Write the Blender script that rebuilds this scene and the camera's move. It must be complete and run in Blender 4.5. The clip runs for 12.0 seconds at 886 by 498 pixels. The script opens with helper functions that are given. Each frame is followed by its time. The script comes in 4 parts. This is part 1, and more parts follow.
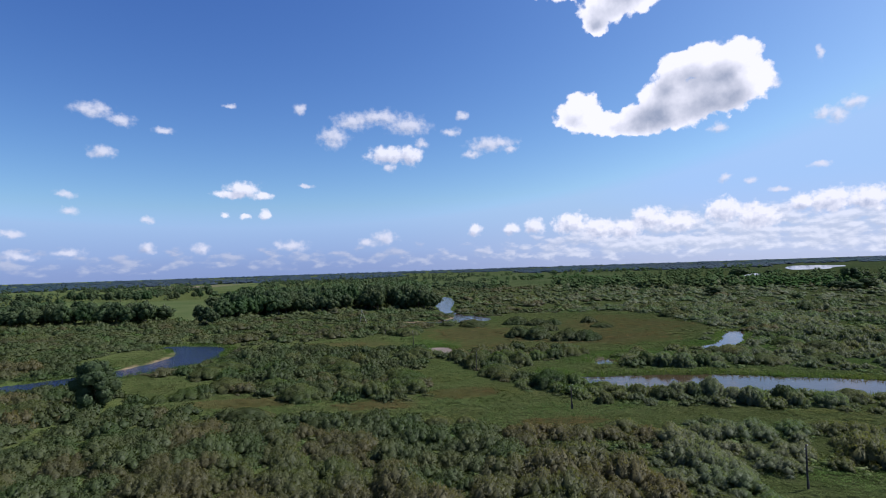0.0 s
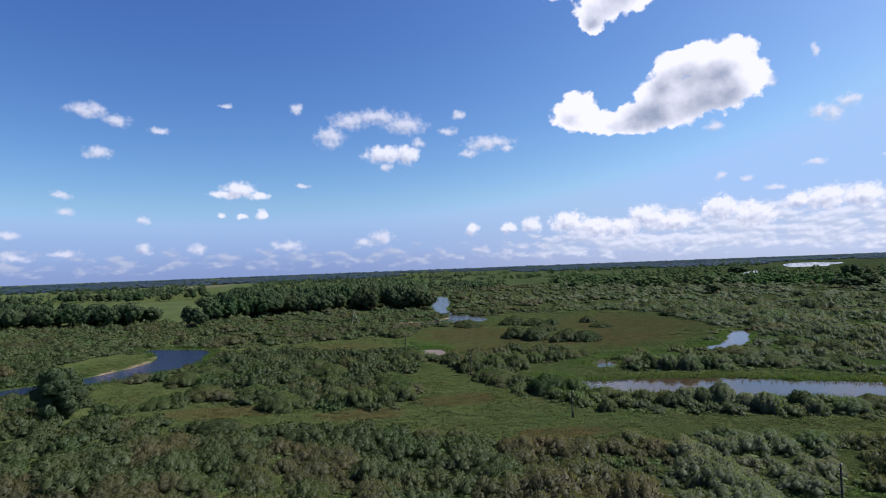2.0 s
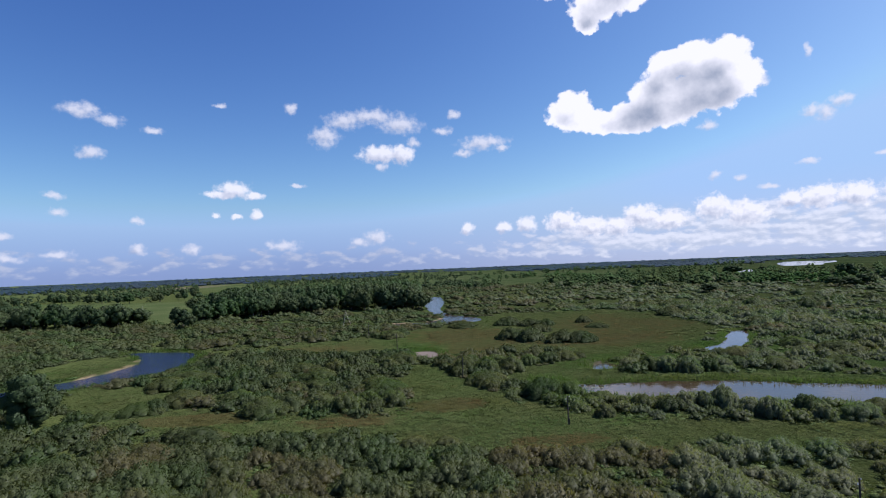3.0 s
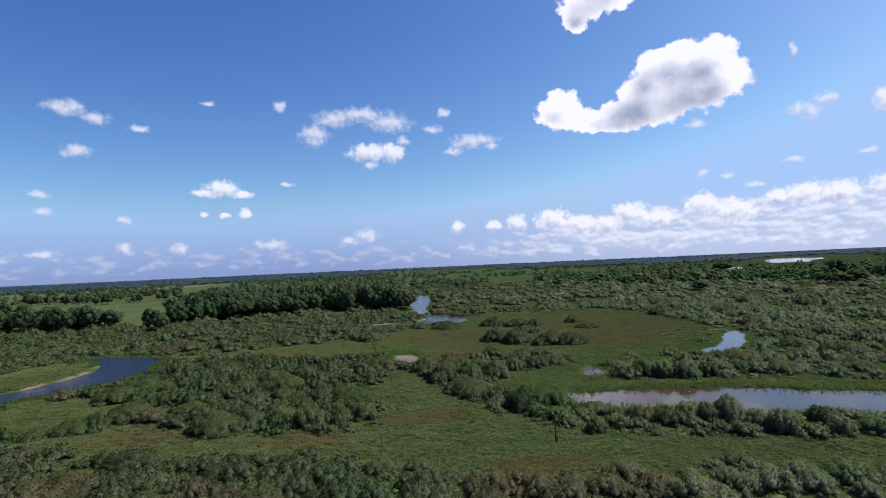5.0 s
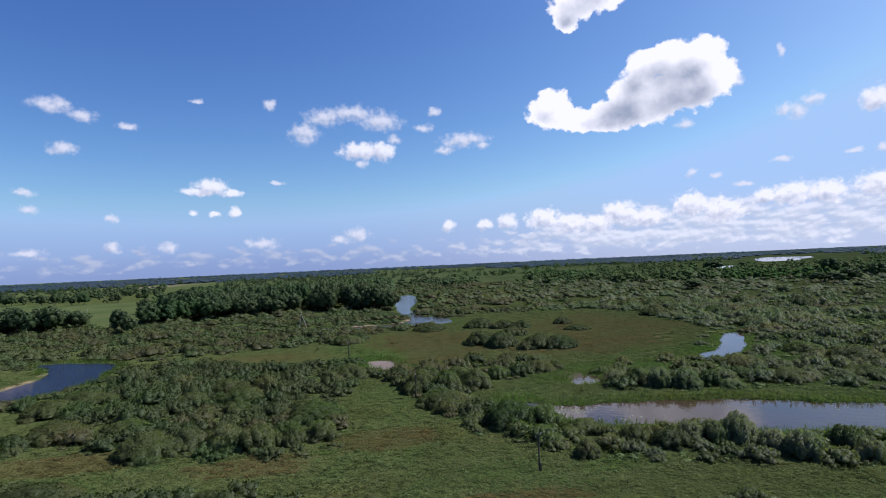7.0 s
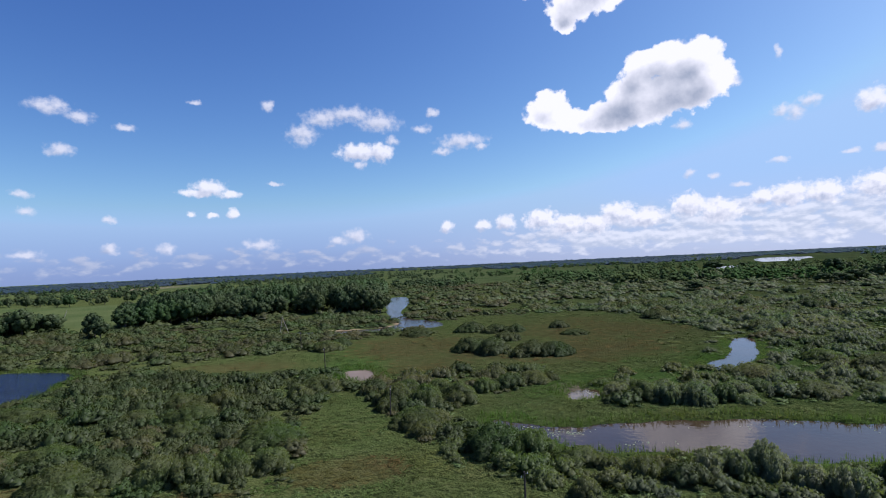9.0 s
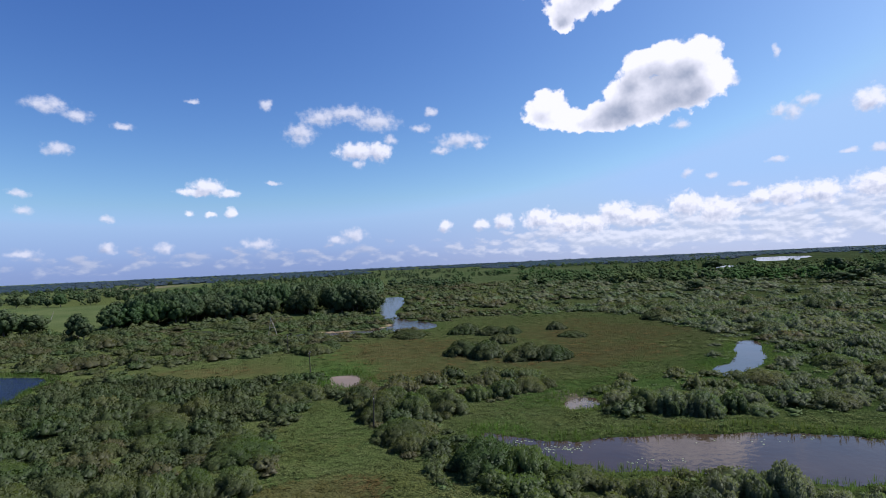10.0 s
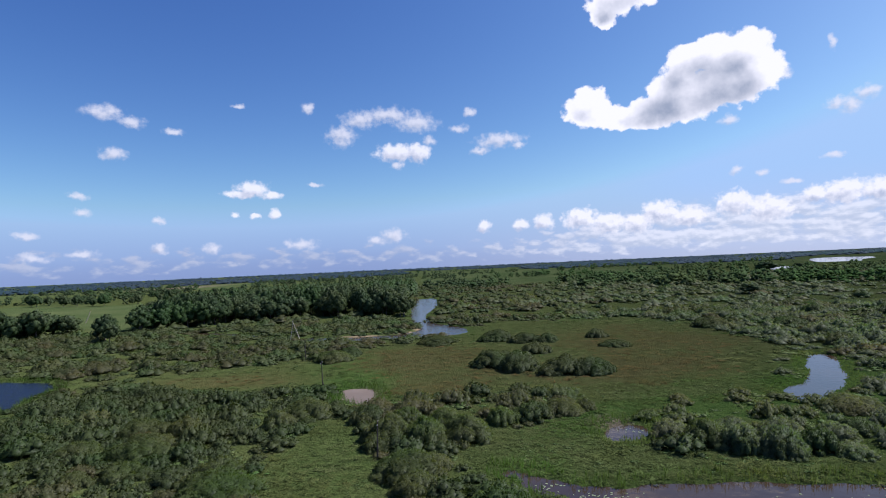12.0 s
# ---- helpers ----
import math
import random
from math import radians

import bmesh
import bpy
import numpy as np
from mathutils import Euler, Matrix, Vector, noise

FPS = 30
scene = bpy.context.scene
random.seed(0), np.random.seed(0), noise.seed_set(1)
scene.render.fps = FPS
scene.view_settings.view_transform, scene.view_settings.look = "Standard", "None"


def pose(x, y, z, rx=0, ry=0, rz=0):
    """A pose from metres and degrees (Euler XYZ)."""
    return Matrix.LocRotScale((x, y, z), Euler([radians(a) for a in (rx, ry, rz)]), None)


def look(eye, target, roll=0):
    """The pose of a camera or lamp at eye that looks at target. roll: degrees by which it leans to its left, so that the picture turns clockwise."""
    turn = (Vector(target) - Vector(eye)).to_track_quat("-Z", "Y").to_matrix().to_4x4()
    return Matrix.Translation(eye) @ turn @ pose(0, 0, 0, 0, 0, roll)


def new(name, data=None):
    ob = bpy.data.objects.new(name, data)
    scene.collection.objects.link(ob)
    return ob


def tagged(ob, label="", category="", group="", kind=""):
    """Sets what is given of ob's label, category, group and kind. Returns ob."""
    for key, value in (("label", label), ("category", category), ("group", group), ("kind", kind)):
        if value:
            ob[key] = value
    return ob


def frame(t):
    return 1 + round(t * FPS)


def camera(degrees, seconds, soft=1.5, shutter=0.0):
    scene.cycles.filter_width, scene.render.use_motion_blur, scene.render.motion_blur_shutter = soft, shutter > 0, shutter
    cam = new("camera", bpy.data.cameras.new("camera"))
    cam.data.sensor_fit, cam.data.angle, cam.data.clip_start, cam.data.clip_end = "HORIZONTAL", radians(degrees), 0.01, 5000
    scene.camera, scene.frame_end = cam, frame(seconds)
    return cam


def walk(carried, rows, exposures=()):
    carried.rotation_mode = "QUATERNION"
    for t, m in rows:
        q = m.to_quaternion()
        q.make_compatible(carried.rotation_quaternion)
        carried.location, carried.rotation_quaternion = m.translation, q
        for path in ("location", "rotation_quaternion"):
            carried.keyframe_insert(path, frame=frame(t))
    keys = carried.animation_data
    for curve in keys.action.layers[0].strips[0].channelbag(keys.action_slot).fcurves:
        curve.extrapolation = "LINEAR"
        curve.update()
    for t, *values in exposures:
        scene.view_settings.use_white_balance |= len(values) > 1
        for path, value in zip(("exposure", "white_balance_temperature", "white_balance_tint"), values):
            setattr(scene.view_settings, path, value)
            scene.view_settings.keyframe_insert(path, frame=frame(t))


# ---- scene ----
# Seconds, then the eye in metres, then yaw, pitch and roll in degrees.
ROWS = [
    (0, 0.000, 0.000, 28.793, 0.000, 1.940, 1.898),
    (0.5, 0.300, 1.845, 28.712, 0.124, 1.945, 1.964),
    (1, 0.619, 3.780, 28.637, 0.116, 1.926, 2.031),
    (1.5, 1.002, 5.885, 28.570, -0.077, 1.883, 2.097),
    (2, 1.457, 8.173, 28.511, -0.282, 1.853, 2.203),
    (2.5, 1.972, 10.586, 28.457, -0.517, 1.814, 2.258),
    (3, 2.530, 13.046, 28.404, -0.781, 1.802, 2.353),
    (5, 5.671, 24.057, 28.151, -1.834, 1.582, 2.576),
    (5.5, 6.653, 27.087, 28.064, -2.210, 1.493, 2.572),
    (6, 7.636, 30.175, 27.971, -2.485, 1.450, 2.558),
    (6.5, 8.613, 33.320, 27.874, -2.686, 1.423, 2.600),
    (7, 9.615, 36.505, 27.777, -2.797, 1.423, 2.593),
    (9, 13.963, 49.744, 27.367, -2.969, 1.512, 2.693),
    (9.5, 15.068, 53.205, 27.359, -3.070, 1.452, 2.685),
    (10, 16.162, 56.718, 27.374, -3.145, 1.431, 2.681),
    (10.5, 17.237, 60.257, 27.410, -3.227, 1.441, 2.708),
    (11, 18.285, 63.765, 27.462, -3.282, 1.448, 2.728),
    (11.5, 19.297, 67.218, 27.523, -3.330, 1.448, 2.712),
    (12, 20.261, 70.628, 27.585, 1.013, 1.651, 2.590),
]
cam = camera(79.25, 12.0, soft=1.0)
walk(cam, [(t, pose(x, y, z, 90 + pitch, roll, yaw)) for t, x, y, z, yaw, pitch, roll in ROWS], [(0.0, 0.58, 5900, 20.0), (12.0, 0.6, 5900, 20.0)])

# ---- sky and sun ----
SUN_AZ, SUN_EL = 80.0, 51.0      # degrees to the right of the flight's line, and above the plain
world = bpy.data.worlds.new("sky")
scene.world = world
world.use_nodes = True
wt = world.node_tree
sky = wt.nodes.new("ShaderNodeTexSky")
sky.sky_type = "NISHITA"
sky.sun_disc = False
sky.sun_elevation, sky.sun_rotation = radians(SUN_EL), radians(SUN_AZ)
sky.altitude, sky.air_density, sky.dust_density, sky.ozone_density = 600.0, 1.0, 1.6, 5.0
wt.nodes["Background"].inputs["Strength"].default_value = 0.088


def put(tree, sock, v):
    if isinstance(v, (int, float, tuple)):
        sock.default_value = v
    else:
        tree.links.new(v, sock)


def smath(tree, op, *args):
    n = tree.nodes.new("ShaderNodeMath")
    n.operation = op
    for sock, v in zip(n.inputs, args):
        put(tree, sock, v)
    return n.outputs[0]


def vmath(tree, op, *args):
    n = tree.nodes.new("ShaderNodeVectorMath")
    n.operation = op
    for sock, v in zip(n.inputs, args):
        put(tree, sock, v)
    return n.outputs["Value" if op == "LENGTH" else "Vector"]


def step_up(tree, v, lo, hi, top=1.0):
    """A smooth step from 0 at lo to top at hi."""
    n = tree.nodes.new("ShaderNodeMapRange")
    n.interpolation_type = "SMOOTHSTEP"
    for sock, q in zip(n.inputs, (v, lo, hi, 0.0, top)):
        put(tree, sock, q)
    return n.outputs[0]


def vapour(tree, vec, scale, detail, rough):
    n = tree.nodes.new("ShaderNodeTexNoise")
    for key, q in (("Scale", scale), ("Detail", detail), ("Roughness", rough)):
        n.inputs[key].default_value = q
    tree.links.new(vec, n.inputs["Vector"])
    return n.outputs["Fac"], n.outputs["Color"]


def blend(tree, fac, one, two):
    n = tree.nodes.new("ShaderNodeMix")
    n.data_type = "RGBA"
    for sock, v in ((n.inputs[0], fac), (n.inputs[6], one), (n.inputs[7], two)):
        put(tree, sock, (*v, 1.0) if isinstance(v, tuple) else v)
    return n.outputs[2]


# the air: deep blue away from the sun, paler towards it and towards the horizon
parts, joined = wt.nodes.new("ShaderNodeSeparateColor"), wt.nodes.new("ShaderNodeCombineColor")
wt.links.new(sky.outputs[0], parts.inputs[0])
red, green, blue = (smath(wt, "MULTIPLY", smath(wt, "POWER", parts.outputs[k], power), gain) for k, power, gain in ((0, 1.62, 0.53), (1, 1.45, 0.57), (2, 1.02, 0.93)))
green = smath(wt, "MINIMUM", green, 4.5)
red = smath(wt, "MINIMUM", red, smath(wt, "MULTIPLY", green, 0.66))
blue = smath(wt, "MINIMUM", smath(wt, "MAXIMUM", blue, smath(wt, "MULTIPLY", green, 1.30)), 6.3)
for k, v in enumerate((red, green, blue)):
    wt.links.new(v, joined.inputs[k])
air = joined.outputs[0]

# clouds over the plain: azimuth, elevation and half sizes in degrees
CUMULUS = [[(14.9, 15.2, 2.58, 2.00), (18.0, 13.8, 2.58, 1.30), (21.1, 13.6, 2.68, 1.50), (23.4, 15.6, 2.99, 2.60), (24.6, 18.2, 2.27, 1.70), (27.2, 18.4, 2.88, 1.90), (29.8, 18.4, 2.06, 1.60), (28.1, 15.9, 3.30, 2.60), (30.6, 16.0, 2.16, 2.00), (24.4, 14.0, 3.09, 1.50), (21.4, 14.2, 3.09, 1.40), (28.2, 14.8, 2.68, 1.50)],
           [(14.0, 26.8, 3.50, 1.10), (17.6, 24.7, 2.37, 1.85), (20.7, 25.3, 3.30, 1.70), (17.1, 23.2, 1.34, 0.90), (22.0, 27.3, 4.12, 2.00)]]
SMALL = [[(-5.3, 12.0, 2.9, 1.16), (-3.2, 12.0, 1.7, 1.3)],
         [(-20.4, 8.4, 2.0, 1.0), (-21.8, 7.9, 1.7, 0.5), (-18.5, 7.8, 1.4, 0.5)],
         [(-22.1, 5.8, 0.5, 0.4), (-20.2, 5.7, 0.6, 0.4), (-18.2, 5.9, 0.7, 0.6)],
         [(3.5, 3.9, 1.0, 0.8), (7.4, 3.8, 1.1, 0.7), (9.8, 4.0, 1.4, 1.0), (42.5, 11.8, 1.4, 1.3)]]
BANK = [[(13.6, 4.0, 2.0, 1.3), (16.4, 3.4, 2.0, 1.2), (19.2, 3.2, 1.7, 1.1), (21.3, 4.3, 2.0, 1.2), (23.9, 3.6, 2.2, 1.0)],
        [(27.9, 4.5, 1.9, 1.3), (30.6, 3.8, 2.2, 1.3), (36.2, 4.7, 2.1, 1.2), (38.7, 4.7, 1.8, 1.2), (34.1, 4.7, 1.2, 0.8), (42.6, 4.9, 2.4, 1.3)]]
WISPS = [[(-11.2, 13.8, 1.8, 1.3), (-9.1, 15.4, 2.5, 1.0), (-6.3, 15.8, 3.3, 0.9), (-3.3, 15.0, 2.7, 1.1)],
         [(1.4, 14.2, 1.2, 0.5), (2.6, 15.8, 0.9, 0.5), (5.6, 12.8, 3.0, 0.9), (3.5, 11.8, 1.3, 0.5), (7.7, 12.2, 1.0, 0.4), (-5.4, 10.7, 0.9, 0.5), (-1.9, 13.2, 0.8, 0.7)],
         [(-33.1, 15.0, 1.9, 0.8), (-30.8, 14.4, 1.3, 0.6), (-32.3, 11.4, 1.3, 0.7), (-27.3, 13.7, 1.0, 0.4), (-35.2, 7.5, 0.9, 0.4), (-34.8, 6.1, 0.9, 0.45)],
         [(-14.6, 16.5, 0.8, 0.55), (-21.5, 16.5, 0.7, 0.3), (-14.1, 8.9, 0.8, 0.3), (-28.8, 5.3, 0.7, 0.35), (-38.9, 4.0, 1.0, 0.5)],
         [(36.0, 12.3, 1.0, 0.6), (37.0, 11.8, 1.0, 0.8), (38.2, 12.7, 1.1, 0.6), (36.0, 17.2, 0.4, 0.7), (35.6, 7.9, 1.0, 0.3), (32.5, 6.0, 0.8, 0.35), (28.1, 7.6, 0.6, 0.45), (30.3, 7.1, 0.65, 0.35)],
         [(42.9, 7.8, 0.7, 0.5), (40.8, 7.9, 0.9, 0.3), (32.2, 15.5, 0.8, 0.6), (27.8, 12.2, 0.9, 0.5)],
         [(-6.2, 3.4, 1.6, 0.9), (-8.0, 2.8, 1.2, 0.6), (-15.8, 2.7, 1.8, 0.7), (-24.3, 2.6, 1.1, 0.6), (-28.8, 2.7, 0.8, 0.6), (-35.0, 2.3, 1.3, 0.5), (-38.5, 2.1, 1.4, 0.5)]]


def cloud_field(name, clouds, join, bend, ragged, heads, fine):
    """How deep in cloud a direction lies, in parts of the puff's own size: above 0 inside. The edges are bent, ragged, and swell in round heads."""
    g = bpy.data.node_groups.new(name, "ShaderNodeTree")
    g.interface.new_socket(name="Place", in_out="INPUT", socket_type="NodeSocketVector")
    for key in ("Depth", "Mass"):
        g.interface.new_socket(name=key, in_out="OUTPUT", socket_type="NodeSocketFloat")
    place, out = g.nodes.new("NodeGroupInput").outputs[0], g.nodes.new("NodeGroupOutput")
    drift = vmath(g, "MULTIPLY", vmath(g, "SUBTRACT", vapour(g, place, 0.8 * fine, 4.0, 0.55)[1], (0.5, 0.5, 0.5)), (bend, bend * 0.8, 0.0))
    bent, near_by, heap = vmath(g, "ADD", place, drift), None, None
    for az, el, wide, tall in (q for cloud in clouds for q in cloud):
        off = vmath(g, "LENGTH", vmath(g, "MULTIPLY_ADD", bent, (1 / wide, 1 / tall, 0.0), (-az / wide, -el / tall, 0.0)))
        near_by = off if near_by is None else smath(g, "SMOOTH_MIN", near_by, off, join)
        heap = off if heap is None else smath(g, "SMOOTH_MIN", heap, off, 1.3)
    depth = smath(g, "SUBTRACT", 1.0, near_by)
    g.links.new(smath(g, "SUBTRACT", 1.0, heap), out.inputs[1])
    depth = smath(g, "MULTIPLY_ADD", smath(g, "SUBTRACT", vapour(g, place, 1.5 * fine, 6.0, 0.54)[0], 0.5), ragged, depth)
    if heads:
        cells = g.nodes.new("ShaderNodeTexVoronoi")
        cells.feature = "SMOOTH_F1"
        for key, q in (("Scale", 0.75 * fine), ("Detail", 2.0), ("Roughness", 0.5), ("Smoothness", 0.35)):
            cells.inputs[key].default_value = q
        g.links.new(bent, cells.inputs["Vector"])
        depth = smath(g, "MULTIPLY_ADD", smath(g, "SUBTRACT", 0.42, cells.outputs["Distance"]), heads, depth)
    g.links.new(depth, out.inputs[0])
    return g


def depth_at(group, vec):
    n = wt.nodes.new("ShaderNodeGroup")
    n.node_tree = group
    wt.links.new(vec, n.inputs[0])
    return n.outputs[0], n.outputs[1]


split, flat = wt.nodes.new("ShaderNodeSeparateXYZ"), wt.nodes.new("ShaderNodeCombineXYZ")
wt.links.new(wt.nodes.new("ShaderNodeTexCoord").outputs["Generated"], split.inputs[0])
around = smath(wt, "MULTIPLY", smath(wt, "ARCTAN2", split.outputs[0], split.outputs[1]), 57.29578)
above = smath(wt, "MULTIPLY", smath(wt, "ARCSINE", split.outputs[2]), 57.29578)
wt.links.new(around, flat.inputs[0])
wt.links.new(above, flat.inputs[1])
aim = flat.outputs[0]

# a broken layer of distant small cumulus all round the horizon, thicker towards the sun
long_way = vmath(wt, "MULTIPLY", aim, (0.5, 1.0, 1.0))
thick = vapour(wt, long_way, 0.95, 6.0, 0.5)[0]
over = vapour(wt, vmath(wt, "ADD", long_way, (0.08, 0.3, 0.0)), 0.95, 6.0, 0.5)[0]
ceiling = smath(wt, "ADD", 3.1, smath(wt, "MULTIPLY", step_up(wt, around, 4.0, 24.0), 2.2))
cover = smath(wt, "MULTIPLY", step_up(wt, above, -0.2, 1.3), smath(wt, "SUBTRACT", 1.0, step_up(wt, smath(wt, "SUBTRACT", above, ceiling), -2.2, 0.3)))
cover = smath(wt, "MULTIPLY", cover, smath(wt, "ADD", 1.0, step_up(wt, around, 2.0, 22.0, 0.6)))
far_depth = smath(wt, "ADD", smath(wt, "SUBTRACT", thick, 0.62), smath(wt, "MULTIPLY", cover, 0.17))
far_lit = step_up(wt, smath(wt, "SUBTRACT", thick, over), -0.12, 0.14)
far_color = blend(wt, far_lit, blend(wt, step_up(wt, around, -10.0, 25.0), (2.8, 3.4, 4.5), (4.2, 4.7, 5.3)), blend(wt, step_up(wt, around, -10.0, 25.0), (3.9, 4.3, 5.0), (6.4, 6.6, 6.7)))
haze = smath(wt, "SUBTRACT", 1.0, step_up(wt, above, -0.5, 8.0))
air = blend(wt, smath(wt, "MULTIPLY", haze, 0.85), air, blend(wt, step_up(wt, around, -15.0, 35.0), (2.1, 2.78, 4.45), (4.1, 4.5, 5.4)))
veiled = smath(wt, "MULTIPLY", step_up(wt, far_depth, -0.04, 0.16, 0.8), step_up(wt, cover, 0.02, 0.3))
color = blend(wt, veiled, air, far_color)

for name, clouds, join, bend, ragged, heads, fine, swell, edge, most, heavy, shift, dim, bright in (
        ("wisps", WISPS, 0.25, 1.3, 1.3, 0.0, 1.0, 0.12, 1.0, 0.84, 0.25, (0.3, 0.4), (4.4, 4.7, 5.2), (6.0, 6.1, 6.3)),
        ("bank", BANK, 0.35, 0.9, 0.8, 0.35, 1.5, 0.28, 0.6, 0.95, 0.35, (0.25, 0.5), (3.8, 4.2, 4.9), (7.2, 7.2, 7.1)),
        ("small", SMALL, 0.25, 0.9, 1.0, 0.25, 1.1, 0.16, 0.65, 0.96, 0.35, (0.3, 0.6), (4.2, 4.5, 5.1), (6.8, 6.9, 6.9)),
        ("cumulus", CUMULUS, 0.35, 0.9, 0.45, 0.34, 1.0, 0.19, 0.22, 1.0, 0.95, (1.3, 1.6), (2.6, 3.0, 3.6), (7.4, 7.4, 7.3))):
    group = cloud_field(name, clouds, join, bend, ragged, heads, fine)
    (here, mass), (sunward, sun_mass) = depth_at(group, aim), depth_at(group, vmath(wt, "ADD", aim, (*shift, 0.0)))
    here = smath(wt, "ADD", here, swell)
    shade = smath(wt, "MULTIPLY", step_up(wt, sun_mass, -0.05, 0.9, heavy), step_up(wt, mass, 0.1, 0.85))
    swirl = smath(wt, "SUBTRACT", here, sunward)
    relief = smath(wt, "SUBTRACT", swirl, smath(wt, "SUBTRACT", mass, sun_mass)) if heavy > 0.5 else swirl
    shine = smath(wt, "MULTIPLY_ADD", relief, 0.5 if heavy > 0.5 else 1.1, smath(wt, "SUBTRACT", 1.0 if heavy > 0.5 else 0.5, shade))
    shine = smath(wt, "MINIMUM", smath(wt, "MAXIMUM", shine, 0.0), 1.0)
    color = blend(wt, step_up(wt, here, 0.0, edge, most), color, blend(wt, shine, dim, bright))
wt.links.new(color, wt.nodes["Background"].inputs["Color"])
lamp = bpy.data.lights.new("sun", "SUN")
lamp.energy, lamp.angle, lamp.color = 5.0, radians(0.53), (1.0, 0.95, 0.87)
sun = new("sun", lamp)
a, e = radians(SUN_AZ), radians(SUN_EL)
sun.matrix_world = look((0, 0, 0), (-math.sin(a) * math.cos(e), -math.cos(a) * math.cos(e), -math.sin(e)))

# ---- materials ----
def material(name):
    m = bpy.data.materials.new(name)
    m.use_nodes = True
    t = m.node_tree
    for n in list(t.nodes):
        t.nodes.remove(n)
    return m, t, t.nodes.new("ShaderNodeOutputMaterial")


def node(t, kind, **kw):
    n = t.nodes.new(kind)
    for k, v in kw.items():
        n.inputs[k.replace("_", " ")].default_value = v
    return n


def coords(t):
    return t.nodes.new("ShaderNodeNewGeometry").outputs["Position"]


def fbm(t, scale, detail=4.0, rough=0.55, vec=None, dist=0.0):
    n = node(t, "ShaderNodeTexNoise", Scale=scale, Detail=detail, Roughness=rough, Distortion=dist)
    t.links.new(vec or coords(t), n.inputs["Vector"])
    return n.outputs["Fac"]


def ramp(t, fac, stops):
    n = t.nodes.new("ShaderNodeValToRGB")
    el = n.color_ramp.elements
    while len(el) < len(stops):
        el.new(0.5)
    for k, (p, c) in zip(el, stops):
        k.position, k.color = p, (*c, 1) if len(c) == 3 else c
    t.links.new(fac, n.inputs["Fac"])
    return n.outputs["Color"]


def mix(t, fac, one, two, blend="MIX"):
    n = t.nodes.new("ShaderNodeMix")
    n.data_type, n.blend_type = "RGBA", blend
    for sock, v in ((n.inputs[0], fac), (n.inputs[6], one), (n.inputs[7], two)):
        if isinstance(v, (int, float)):
            sock.default_value = v
        elif isinstance(v, tuple):
            sock.default_value = (*v, 1)
        else:
            t.links.new(v, sock)
    return n.outputs[2]


def calc(t, op, one, two=0.0):
    n = t.nodes.new("ShaderNodeMath")
    n.operation = op
    for sock, v in zip(n.inputs, (one, two)):
        if isinstance(v, (int, float)):
            sock.default_value = v
        else:
            t.links.new(v, sock)
    return n.outputs[0]


def attribute(t, name):
    n = t.nodes.new("ShaderNodeAttribute")
    n.attribute_name = name
    return n.outputs["Fac"]


def foliage(name, dark, middle, light, size=0.16, see=0.5, gloss=0.02):
    """Leaves: tints drift from plant to plant and from spray to spray; some light comes through."""
    m, t, out = material(name)
    info = t.nodes.new("ShaderNodeObjectInfo").outputs["Random"]
    isle = t.nodes.new("ShaderNodeNewGeometry").outputs["Random Per Island"]
    f = calc(t, "ADD", calc(t, "MULTIPLY", fbm(t, size, 2.0), 0.75), calc(t, "MULTIPLY", info, 0.22))
    f = calc(t, "ADD", f, calc(t, "MULTIPLY", calc(t, "SUBTRACT", isle, 0.5), 0.10))
    col = ramp(t, f, [(0.22, dark), (0.5, middle), (0.78, light)])
    col = mix(t, 1.0, col, ramp(t, fbm(t, size * 0.38, 2.0), [(0.32, (0.82, 1.04, 0.78)), (0.5, (1, 1, 1)), (0.68, (1.14, 1.0, 0.92))]), "MULTIPLY")
    grain = fbm(t, 3.2, 4.0, 0.7, t.nodes.new("ShaderNodeNewGeometry").outputs["Position"])
    col = mix(t, 1.0, col, ramp(t, grain, [(0.3, (0.55, 0.58, 0.6)), (0.5, (1, 1, 1)), (0.7, (1.4, 1.36, 1.25))]), "MULTIPLY")
    dif, tra, glo = node(t, "ShaderNodeBsdfDiffuse"), node(t, "ShaderNodeBsdfTranslucent"), node(t, "ShaderNodeBsdfGlossy", Roughness=0.55)
    bp = node(t, "ShaderNodeBump", Strength=0.5, Distance=0.25)
    t.links.new(grain, bp.inputs["Height"])
    t.links.new(bp.outputs[0], dif.inputs["Normal"])
    warm = mix(t, 1.0, col, (1.15, 1.2, 0.7), "MULTIPLY")
    t.links.new(col, dif.inputs["Color"])
    t.links.new(warm, tra.inputs["Color"])
    glo.inputs["Color"].default_value = (0.5, 0.52, 0.5, 1)
    a1, a2 = node(t, "ShaderNodeMixShader", Fac=see), node(t, "ShaderNodeMixShader", Fac=gloss)
    t.links.new(dif.outputs[0], a1.inputs[1])
    t.links.new(tra.outputs[0], a1.inputs[2])
    t.links.new(a1.outputs[0], a2.inputs[1])
    t.links.new(glo.outputs[0], a2.inputs[2])
    t.links.new(a2.outputs[0], out.inputs["Surface"])
    return m


